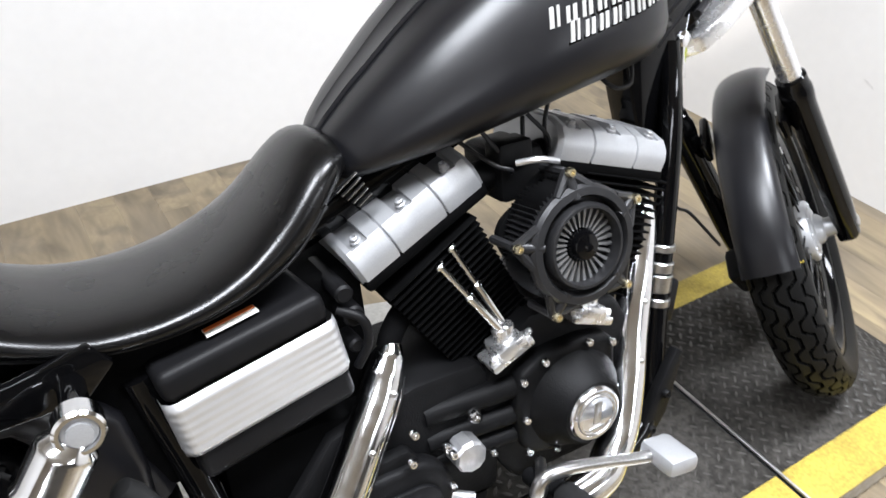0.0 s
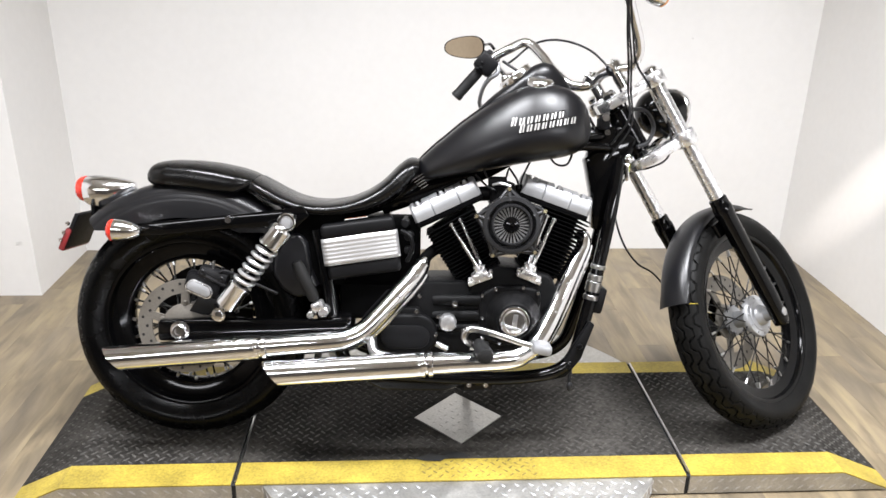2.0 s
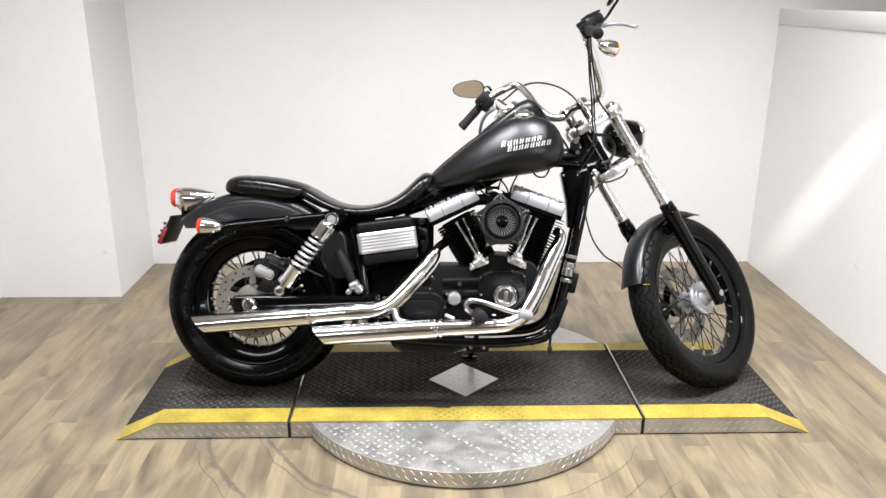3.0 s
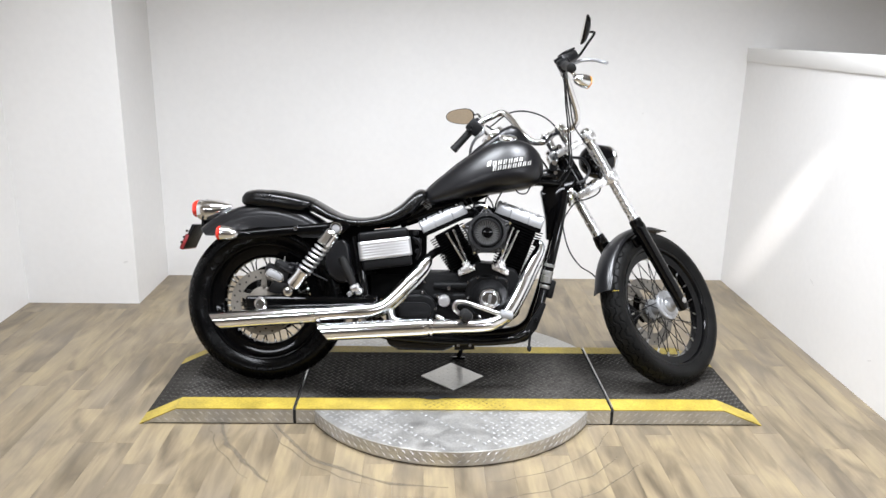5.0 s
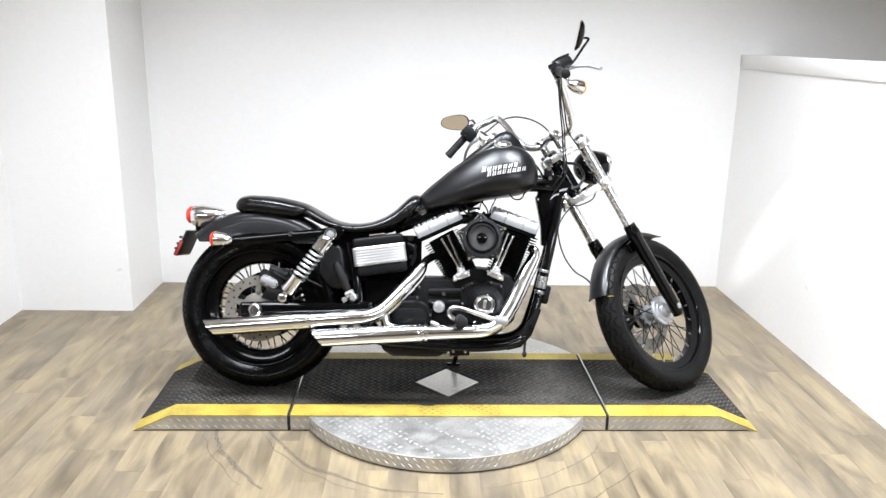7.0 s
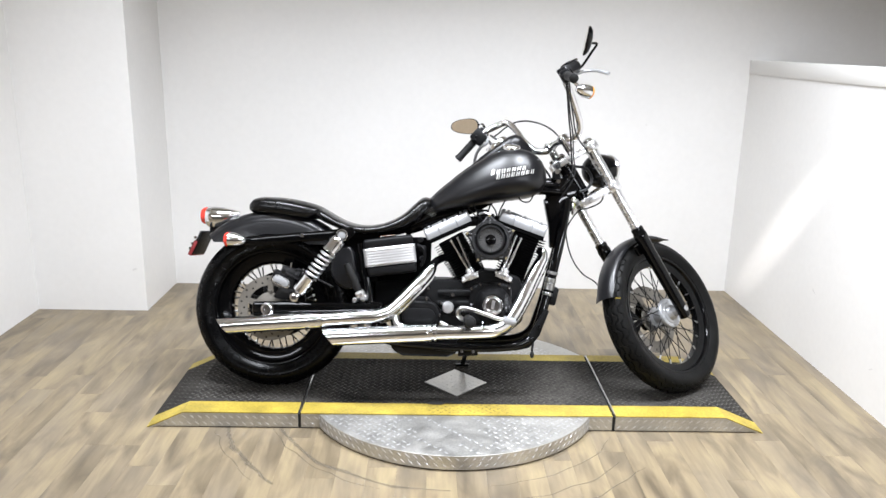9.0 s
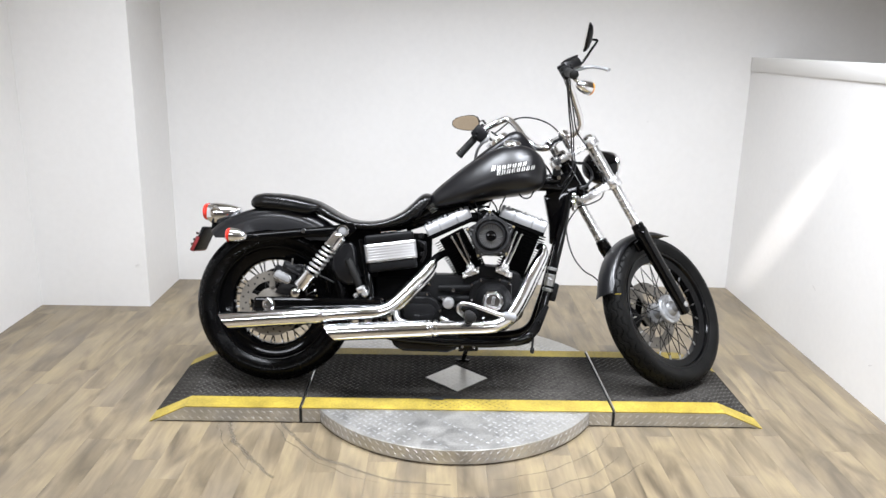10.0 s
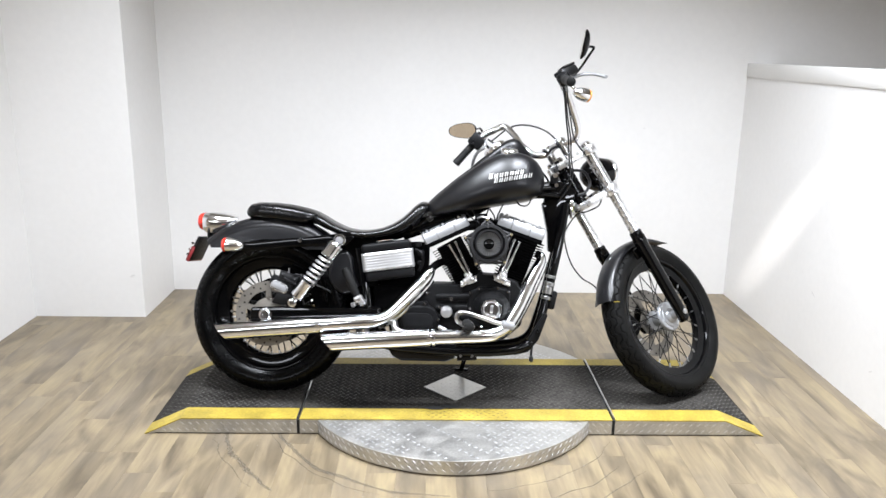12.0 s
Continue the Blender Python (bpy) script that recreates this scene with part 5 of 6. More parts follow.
for i in range(28):
    bm = bmesh.new()
    a = 2 * math.pi * i / 28
    u, v = Vector((math.cos(a), 0, math.sin(a))), Vector((-math.sin(a), 0, math.cos(a)))
    p0, p1 = AC + u * 0.022, AC + u * 0.0468
    q = [p0 - v * 0.0012, p1 - v * 0.0026, p1 + v * 0.0018, p0 + v * 0.0008]
    loft(bm, [[(x.x, -0.164, x.z) for x in q], [(x.x, -0.176, x.z) for x in q]])
    part("vane", bm, VANE, turbine, "grey radial vane")
# carburettor and wiring between the cylinders
# finned coil cover under the tank
for k in range(5):
    bm = bmesh.new()
    box(bm, (-0.118 + 0.0048 * k, -0.066, 0.746 - 0.0066 * k), (0.034 - 0.003 * k, 0.006, 0.0012), 0.0004, rotate_y(33))
    part("coil_fin", bm, STEEL, bike, "bare metal cooling fin")
bm = bmesh.new()
box(bm, (0.115, -0.03, 0.70), (0.07, 0.10, 0.07), 0.012)
box(bm, (0.10, -0.07, 0.735), (0.05, 0.04, 0.03), 0.006)
rod(bm, (0.03, -0.05, 0.70), (0.20, -0.04, 0.71), 0.02)
part("throttle_body", bm, WRINKLE, bike, "black throttle body")
for pts in ([(0.06, -0.07, 0.77), (0.08, -0.085, 0.74), (0.115, -0.075, 0.735), (0.13, -0.06, 0.77)], [(0.13, -0.07, 0.775), (0.15, -0.085, 0.745), (0.16, -0.07, 0.72), (0.17, -0.05, 0.75), (0.19, -0.04, 0.79)],
            [(0.04, -0.05, 0.755), (0.07, -0.08, 0.725), (0.09, -0.09, 0.715), (0.10, -0.06, 0.70)], [(0.235, -0.06, 0.815), (0.255, -0.085, 0.787), (0.285, -0.085, 0.787), (0.305, -0.06, 0.82)]):
    bm = bmesh.new()
    tube(bm, curve(pts, 8), 0.0030, 8)
    part("wiring", bm, CABLE, bike)
bm = bmesh.new()
tube(bm, curve([(0.085, -0.11, 0.730), (0.105, -0.13, 0.735), (0.13, -0.135, 0.728)], 6), 0.004, 8)
part("breather_pipe", bm, BRUSHED, bike)


# exhaust
def pipe(name, pts, radius, mat, label, parent=bike, n=8, seg=20):
    bm = bmesh.new()
    tube(bm, curve(pts, n), radius, seg)
    return part(name, bm, mat, parent, label)


def silencer(name, a, b, r, label):
    """A straight muffler with a rolled front end and a slash-cut tip."""
    a, b = Vector(a), Vector(b)
    d = (b - a).normalized()
    bm = bmesh.new()
    u = Vector((0, -1, 0))
    v = d.cross(u).normalized()
    if v.z < 0:
        v = -v
    length = (b - a).length
    rings = []
    for h, k, cut in ((0, 0.80, 0), (0.006, 0.90, 0), (0.012, 0.97, 0), (0.022, 1, 0), (length * 0.5, 1, 0), (length, 1, 1)):
        rings.append([a + d * (h - cut * 0.024 * (1 - math.sin(t)) + cut * 0.024) + k * r * (math.cos(t) * u + math.sin(t) * v) for t in (2 * math.pi * j / 32 for j in range(32))])
    # roll the tip inwards
    rings.append([a + d * (length - 0.024 * (1 - math.sin(t)) + 0.024 - 0.004) + 0.86 * r * (math.cos(t) * u + math.sin(t) * v) for t in (2 * math.pi * j / 32 for j in range(32))])
    rings.append([a + d * (length - 0.12) + 0.84 * r * (math.cos(t) * u + math.sin(t) * v) for t in (2 * math.pi * j / 32 for j in range(32))])
    loft(bm, rings)
    m = part(name, bm, CHROME, bike, label, angle=45)
    bm = bmesh.new()
    for h in (0.004, -0.016):
        lathe(bm, [(r * 0.92, -0.007), (r * 1.0, -0.005), (r * 1.0, 0.005), (r * 0.92, 0.007)], a + d * h, d, 28)
    box(bm, a + d * 0.0 + Vector((0, -r, 0.006)), (0.016, 0.012, 0.014), 0.003)
    part("clamp", bm, CHROME, m, "chrome muffler clamp")
    return m


silencer("upper_muffler", (-0.528, -0.190, 0.297), (-0.910, -0.192, 0.263), 0.0335, "chrome slash-cut muffler")
silencer("lower_muffler", (-0.092, -0.212, 0.262), (-0.490, -0.212, 0.233), 0.0345, "chrome slash-cut muffler")
bm = bmesh.new()
tube(bm, curve([(-0.092, -0.066, 0.524), (-0.100, -0.071, 0.510), (-0.112, -0.079, 0.490), (-0.126, -0.088, 0.470), (-0.158, -0.108, 0.436), (-0.212, -0.138, 0.378), (-0.258, -0.160, 0.336), (-0.305, -0.178, 0.317), (-0.36, -0.188, 0.312), (-0.43, -0.190, 0.307), (-0.531, -0.190, 0.297)], 8), [0.013, 0.021, 0.0250, 0.0265, 0.0275, 0.0275, 0.0275, 0.0280, 0.0285, 0.0285, 0.029], 20)
up_pipe = part("rear_header_pipe", bm, CHROME, bike, "chrome rear header pipe with heat shield")
bm = bmesh.new()
tube(bm, curve([(0.330, -0.022, 0.592), (0.347, -0.030, 0.582), (0.348, -0.036, 0.560), (0.331, -0.050, 0.525), (0.302, -0.073, 0.470), (0.274, -0.095, 0.411), (0.243, -0.124, 0.354), (0.210, -0.150, 0.308), (0.175, -0.170, 0.284), (0.13, -0.190, 0.272), (0.0, -0.203, 0.266), (-0.093, -0.212, 0.262)], 8), [0.015, 0.019, 0.0215, 0.0245, 0.0275, 0.0275, 0.0275, 0.0275, 0.0275, 0.0275, 0.028, 0.029], 20)
lo_pipe = part("front_header_pipe", bm, CHROME, bike, "chrome front header pipe with heat shield")
# the pipes proper, showing along the shields' edges
for owner, pts in ((up_pipe, [(-0.098, -0.072, 0.478), (-0.112, -0.084, 0.455), (-0.146, -0.104, 0.419), (-0.200, -0.134, 0.361), (-0.250, -0.158, 0.320), (-0.300, -0.176, 0.301)]),
                   (lo_pipe, [(0.362, -0.028, 0.558), (0.348, -0.044, 0.520), (0.320, -0.068, 0.462), (0.291, -0.090, 0.402), (0.258, -0.118, 0.344), (0.222, -0.146, 0.297), (0.182, -0.166, 0.275)])):
    bm = bmesh.new()
    tube(bm, curve(pts, 6), 0.0175, 14)
    part("inner_pipe", bm, CHROME, owner, "chrome pipe behind the heat shield")
for p, owner in (((-0.116, -0.110, 0.478), up_pipe), ((-0.165, -0.138, 0.428), up_pipe), ((0.296, -0.099, 0.462), lo_pipe), ((0.262, -0.130, 0.388), lo_pipe)):
    bm = bmesh.new()
    lathe(bm, [(0.0045, 0), (0.0045, 0.006), (0.002, 0.008)], p, (0, -1, 0.3), 10)
    part("shield_screw", bm, STEEL, owner)
bm = bmesh.new()
tube(bm, curve([(-0.33, -0.165, 0.320), (-0.345, -0.16, 0.285), (-0.33, -0.17, 0.262)], 5), 0.008, 8)
part("exhaust_bracket", bm, STEEL, bike, "steel exhaust bracket")
bm = bmesh.new()
tube(bm, curve([(-0.245, -0.12, 0.345), (-0.235, -0.16, 0.315), (-0.22, -0.19, 0.285), (-0.16, -0.20, 0.272)], 5), 0.013, 10)
part("exhaust_stay", bm, STEEL, bike, "curved steel exhaust stay")

# frame
for s in (-1, 1):
    bm = bmesh.new()
    tube(bm, curve([(0.450, s * 0.022 + 0.045, 0.80), (0.438, s * 0.034 + 0.036, 0.72), (0.422, s * 0.042 + 0.028, 0.63), (0.398, s * 0.048 + 0.018, 0.52), (0.374, s * 0.055 + 0.010, 0.42), (0.349, s * 0.068 + 0.004, 0.33), (0.322, s * 0.085, 0.255), (0.27, s * 0.102, 0.215), (0.18, s * 0.112, 0.200), (0.05, s * 0.115, 0.195), (-0.10, s * 0.115, 0.20), (-0.28, s * 0.115, 0.22), (-0.33, s * 0.11, 0.30), (-0.36, s * 0.085, 0.45), (-0.39, s * 0.08, 0.60)], 6), 0.0185, 14)
    part("frame_tube", bm, GLOSS, bike, "gloss black frame tube")
bm = bmesh.new()
tube(bm, curve([(0.46, 0.055, 0.875), (0.30, 0.02, 0.855), (0.05, 0, 0.805), (-0.10, 0, 0.745), (-0.20, 0, 0.68), (-0.40, 0, 0.62)], 6), 0.026, 14)
for s in (-1, 1):
    tube(bm, curve([(0.44, s * 0.03 + 0.05, 0.830), (0.34, s * 0.05 + 0.03, 0.835), (0.2, s * 0.06, 0.82)], 5), 0.012, 10)
tube(bm, curve([(0.13, 0, 0.80), (0.06, 0, 0.762), (-0.04, 0, 0.725), (-0.12, 0, 0.695), (-0.22, 0, 0.66)], 6), 0.026, 14)
part("backbone", bm, GLOSS, bike, "gloss black frame backbone")
bm = bmesh.new()
rod(bm, origin + NECK + axis * 0.612, origin + NECK + axis * 0.752, 0.034, seg=24, soft=0.004)
plate(bm, [(0.36, 0.80), (0.40, 0.74), (0.45, 0.72), (0.48, 0.78), (0.50, 0.86), (0.42, 0.90), (0.37, 0.86)], 0.078, 0.018, 0.01)
plate(bm, [(0.352, 0.80), (0.38, 0.82), (0.44, 0.855), (0.458, 0.80), (0.438, 0.69), (0.418, 0.60), (0.382, 0.60), (0.378, 0.68), (0.362, 0.755)], 0.068, 0.010, 0.006)
part("steering_head", bm, GLOSS, bike, "gloss black steering head")
for h, w in ((0.445, 0.030), (0.470, 0.018), (0.50, 0.012), (0.415, 0.014)):
    bm = bmesh.new()
    p = Vector((0.376 + (h - 0.43) * 0.23, -0.043 + (h - 0.43) * 0.13, h))
    lathe(bm, [(0.0195, -w / 2), (0.0215, -w / 2 + 0.002), (0.0215, w / 2 - 0.002), (0.0195, w / 2)], p, (0.2, 0, 1), 20)
    part("tube_clamp", bm, STEEL, bike, "steel band round the frame tube")
bm = bmesh.new()
box(bm, (0.396, -0.01, 0.405), (0.034, 0.08, 0.075), 0.008, rotate_y(-12))
part("regulator", bm, PLASTIC, bike, "black voltage regulator")
bm = bmesh.new()
plate(bm, [(0.30, 0.26), (0.36, 0.36), (0.375, 0.35), (0.34, 0.25), (0.30, 0.20), (0.24, 0.185), (0.235, 0.20), (0.28, 0.22)], -0.088, -0.108, 0.005)
bolt(bm, (0.335, -0.108, 0.288), 0.008, 0.008)
bolt(bm, (0.305, -0.108, 0.232), 0.008, 0.008)
part("footrest_bracket", bm, WRINKLE, bike, "black forward bracket on the frame tube")
bm = bmesh.new()
plate(bm, [(-0.27, 0.215), (0.01, 0.215), (0.01, 0.165), (-0.03, 0.150), (-0.21, 0.150), (-0.25, 0.170)], 0.08, -0.095, 0.012)
plate(bm, [(0.015, 0.205), (0.092, 0.205), (0.095, 0.165), (0.015, 0.160)], -0.09, -0.125, 0.004)
oil_pan = part("oil_pan", bm, GLOSS, bike, "black oil pan under the gearbox")
for x in (0.030, 0.076):
    bm = bmesh.new()
    bolt(bm, (x, -0.126, 0.182), 0.0085, 0.008)
    part("bracket_bolt", bm, CHROME, oil_pan, "chrome bracket bolt")
bm = bmesh.new()
foot_w = BIKE.inverted() @ Vector((0.051, 0.152, DECK + 0.006))
tube(bm, curve([(0.06, 0.10, 0.19), (0.045, 0.15, 0.12), foot_w], 5), 0.010, 10)
box(bm, foot_w, (0.06, 0.03, 0.008), 0.003)
part("side_stand", bm, GLOSS, bike, "black side stand resting on the deck")
bm = bmesh.new()
tube(bm, curve([(0.315, -0.095, 0.22), (0.312, -0.10, 0.195), (0.312, -0.10, 0.180)], 4), 0.005, 8)
ball(bm, (0.312, -0.10, 0.172), 0.009, 0.009, 0.014)
part("drain_hose", bm, CABLE, bike)

# foot controls
bm = bmesh.new()
tube(bm, curve([(0.075, -0.14, 0.30), (0.035, -0.20, 0.315), (0.012, -0.225, 0.338), (0.022, -0.230, 0.362), (0.06, -0.232, 0.360), (0.12, -0.234, 0.342), (0.165, -0.237, 0.328), (0.200, -0.240, 0.322)], 7), [0.008, 0.009, 0.0095, 0.0095, 0.0085, 0.008, 0.008, 0.009], 14)
pedal = part("brake_pedal", bm, STEEL, bike, "polished cast brake pedal")
bm = bmesh.new()
box(bm, (0.208, -0.250, 0.322), (0.050, 0.064, 0.026), 0.008, rotate_y(-10))
part("pedal_pad", bm, SILVER, pedal, "polished pedal pad")
bm = bmesh.new()
rod(bm, (0.055, -0.14, 0.285), (0.055, -0.215, 0.300), 0.013, seg=14)
box(bm, (0.055, -0.205, 0.300), (0.034, 0.04, 0.03), 0.008)
peg = part("foot_peg", bm, WRINKLE, bike, "rubber-covered rider foot peg")
bm = bmesh.new()
lathe(bm, [(0.014, 0), (0.018, 0.006), (0.0205, 0.06), (0.0215, 0.110), (0.018, 0.120), (0.009, 0.123)], (0.050, -0.225, 0.322), (0.08, -1, 0.0), 20)
part("peg_rubber", bm, SOFT_RUBBER, peg, "black peg rubber")
bm = bmesh.new()
lathe(bm, [(0.012, 0), (0.016, 0.01), (0.017, 0.10), (0.013, 0.115), (0.006, 0.118)], (-0.388, -0.142, 0.415), (-0.42, -0.05, 0.90), 16)
rear_peg = part("passenger_peg", bm, SOFT_RUBBER, bike, "folded rubber passenger peg")
bm = bmesh.new()
box(bm, (-0.380, -0.140, 0.400), (0.034, 0.034, 0.026), 0.006, rotate_y(25))
rod(bm, (-0.365, -0.10, 0.385), (-0.365, -0.155, 0.385), 0.014, seg=16, soft=0.003)
rod(bm, (-0.40, -0.10, 0.375), (-0.40, -0.15, 0.375), 0.010, seg=14, soft=0.003)
part("peg_mount", bm, POLISH, rear_peg, "chrome peg clevis")
# side cover in front of the rear wheel
bm = bmesh.new()
ring = [(-0.465, 0.585), (-0.435, 0.590), (-0.415, 0.565), (-0.405, 0.50), (-0.405, 0.44), (-0.42, 0.415), (-0.45, 0.412), (-0.485, 0.435), (-0.510, 0.475), (-0.505, 0.535)]
plate(bm, ring, -0.06, -0.098, 0.012, 3)
part("side_cover", bm, DENIM, bike, "satin black oil tank cover")
for name, at, size in (("oil_tank", (-0.385, -0.02, 0.545), (0.13, 0.12, 0.20)), ("inner_fender", (-0.47, 0.02, 0.58), (0.10, 0.13, 0.12)), ("battery_tray", (-0.21, 0.02, 0.53), (0.20, 0.13, 0.20)), ("starter_housing", (-0.20, 0.0, 0.40), (0.26, 0.15, 0.10))):
    bm = bmesh.new()
    box(bm, at, size, 0.01)
    part(name, bm, FIN, bike, "black casing deep in the frame")

bm = bmesh.new()
tube(bm, curve([(-0.020, -0.03, 0.555), (-0.055, -0.042, 0.550), (-0.088, -0.060, 0.530), (-0.108, -0.076, 0.498)], 6), 0.016, 14)
part("exhaust_port_pipe", bm, FIN, bike, "black exhaust stub behind the heat shield")

# ---- front end ----
LAT = 0.104
for s in (-1, 1):
    bm = bmesh.new()
    rod(bm, (OFF, s * LAT, 0.36), (OFF, s * LAT, 0.80), 0.0205, seg=24)
    leg = part("fork_leg", bm, FORK_TUBE, bike, "chrome fork tube with black slider", FORK)
    bm = bmesh.new()
    lathe(bm, [(0.018, 0), (0.022, 0.010), (0.0255, 0.10), (0.0265, 0.36), (0.0285, 0.375), (0.0285, 0.395), (0.026, 0.40), (0.026, 0.42), (0.022, 0.424)], (OFF, s * LAT, -0.035), (0, 0, 1), 24)
    box(bm, (OFF, s * (LAT - 0.004), -0.010), (0.034, 0.036, 0.06), 0.008)
    part("fork_slider", bm, GLOSS, leg, "gloss black fork slider", FORK)
    bm = bmesh.new()
    lathe(bm, [(0.021, 0), (0.021, 0.006), (0.014, 0.012), (0.006, 0.013)], (OFF, s * LAT, 0.80), (0, 0, 1), 16)
    part("fork_cap", bm, CHROME, leg, "chrome fork cap", FORK)
bm = bmesh.new()
rod(bm, (OFF, -0.118, 0), (OFF, 0.118, 0), 0.010, seg=14)
lathe(bm, [(0.014, 0), (0.014, 0.008), (0.008, 0.012)], (OFF, -0.118, 0), (0, -1, 0), 6)
part("front_axle", bm, STEEL, front, "steel front axle", FORK)
bm = bmesh.new()
lathe(bm, [(0.030, 0.018), (0.058, 0.022), (0.063, 0.028), (0.063, 0.040), (0.060, 0.044), (0.034, 0.047), (0.028, 0.060), (0.020, 0.066), (0.018, 0.086)], (OFF, 0, 0), (0, -1, 0), 40)
for i in range(10):
    a = 2 * math.pi * i / 10
    bolt(bm, (OFF + 0.053 * math.cos(a), -0.043, 0.053 * math.sin(a)), 0.004, 0.004)
part("hub_cover", bm, SILVER, front, "silver cast hub flange", FORK)


def clamp(z, thick, label):
    bm = bmesh.new()
    for s in (-1, 1):
        lathe(bm, [(0.030, -thick / 2), (0.032, -thick / 2 + 0.003), (0.032, thick / 2 - 0.003), (0.030, thick / 2)], (OFF, s * LAT, z), (0, 0, 1), 24)
    b2 = bmesh.new()
    outline = [(OFF + 0.022, LAT), (OFF + 0.022, 0.06), (0.045, 0.03), (0.045, -0.03), (OFF + 0.022, -0.06), (OFF + 0.022, -LAT), (OFF - 0.026, -LAT), (-0.015, -0.055), (-0.045, -0.02), (-0.045, 0.02), (-0.015, 0.055), (OFF - 0.026, LAT)]
    loft(b2, [[(x, y, z - thick * 0.38) for x, y in outline], [(x, y, z + thick * 0.38) for x, y in outline]])
    bmesh.ops.recalc_face_normals(b2, faces=b2.faces)
    bmesh.ops.bevel(b2, geom=b2.edges[:], offset=0.004, segments=2, profile=0.5, affect="EDGES")
    merge(bm, b2)
    for s in (-1, 1):
        bolt(bm, (OFF + 0.03, s * (LAT - 0.03), z), 0.007, 0.012, (1, 0, 0))
    return part("triple_clamp", bm, POLISH, bike, label, FORK)


top_clamp = clamp(0.775, 0.036, "silver top triple clamp")
low_clamp = clamp(0.585, 0.040, "silver lower triple clamp")
bm = bmesh.new()
lathe(bm, [(0.022, 0), (0.022, 0.012), (0.014, 0.02), (0.006, 0.021)], (0, 0, 0.79), (0, 0, 1), 6)
part("stem_nut", bm, CHROME, top_clamp, "chrome stem nut", FORK)
bm = bmesh.new()
rod(bm, (0, 0, 0.585), (0, 0, 0.775), 0.022, seg=20)
part("steering_stem", bm, GLOSS, low_clamp, "black steering stem", FORK)

# headlamp
bm = bmesh.new()
h = Vector((0.86, 0, -0.51)).normalized()
HL = Vector((0.190, 0, 0.665))
lathe(bm, [(0.012, -0.085), (0.038, -0.075), (0.058, -0.055), (0.070, -0.025), (0.074, 0.005), (0.074, 0.026)], HL, h, 36)
lamp = part("headlamp", bm, GLOSS, bike, "gloss black headlamp shell with chrome rim", FORK)
bm = bmesh.new()
lathe(bm, [(0.0735, 0.026), (0.077, 0.030), (0.077, 0.042), (0.071, 0.048), (0.068, 0.046)], HL, h, 36, caps=False)
part("headlamp_rim", bm, CHROME, lamp, "chrome headlamp rim", FORK)
bm = bmesh.new()
lathe(bm, [(0.070, 0.040), (0.060, 0.048), (0.035, 0.055), (0.004, 0.058)], HL, h, 36)
part("headlamp_lens", bm, GLASS_DARK, lamp, "clear headlamp lens", FORK)
bm = bmesh.new()
tube(bm, [(0.07, 0, 0.60), (0.12, 0, 0.585), (0.16, 0, 0.598)], 0.010, 10)
box(bm, (0.085, 0, 0.600), (0.06, 0.05, 0.02), 0.005)
part("headlamp_bracket", bm, CHROME, lamp, "chrome headlamp bracket", FORK)

# front fender
half_sec = [(0.354, 0.0), (0.353, 0.019), (0.349, 0.034), (0.343, 0.043), (0.337, 0.0468), (0.332, 0.048), (0.327, 0.0485)]
sec = [(r, -y) for r, y in reversed(half_sec[1:])] + half_sec
rows = []
angles = list(range(47, 145, 3))
for k, t in enumerate(angles):
    a = radians(t)
    q = min((t - 47) / 20, (144 - t) / 22, 1.0)
    depth = 0.345 - (0.345 - 0.329) * math.sin(max(q, 0) * math.pi / 2)
    rows.append([(max(r, depth) * math.cos(a), y, max(r, depth) * math.sin(a)) for r, y in sec])
bm = skin(rows, 0.003)
ff = part("front_fender", bm, DENIM, bike, "satin black front fender", MF, angle=50)
for s in (-1, 1):
    bm = bmesh.new()
    box(bm, (0.01, s * 0.070, 0.300), (0.085, 0.016, 0.045), 0.006)
    part("fender_bracket", bm, GLOSS, ff, "black fender bracket", MF)

# front caliper, on the left slider
bm = bmesh.new()
box(bm, (OFF - 0.115, 0.078, 0.055), (0.065, 0.055, 0.11), 0.012, Matrix.Rotation(radians(-24), 4, "Y"))
part("front_caliper", bm, WRINKLE, bike, "black front brake caliper", FORK)

# handlebar and controls
bar_pts = [(0.030, 0.0, 0.848), (0.018, 0.045, 0.838), (-0.012, 0.085, 0.866), (-0.010, 0.118, 0.930), (0.014, 0.145, 0.981), (0.030, 0.184, 1.040), (-0.016, 0.222, 1.050), (-0.045, 0.252, 1.052), (-0.075, 0.288, 1.045), (-0.150, 0.362, 1.012)]
right_pts = [(0.030, 0.0, 0.848), (0.036, 0.045, 0.838), (0.048, 0.080, 0.828), (0.064, 0.110, 0.847), (0.064, 0.132, 0.880), (0.054, 0.155, 0.936), (0.042, 0.178, 0.990), (0.004, 0.212, 1.040), (-0.040, 0.252, 1.056), (-0.075, 0.288, 1.045), (-0.150, 0.362, 1.012)]
full = [(x, -y, z) for x, y, z in reversed(right_pts[1:])] + bar_pts
bm = bmesh.new()
tube(bm, curve(full, 7), 0.0142, 14)
bars = part("handlebar", bm, CHROME, bike, "chrome mini ape-hanger handlebar", FORK)
bars.location = (-0.009, 0, 0.007)
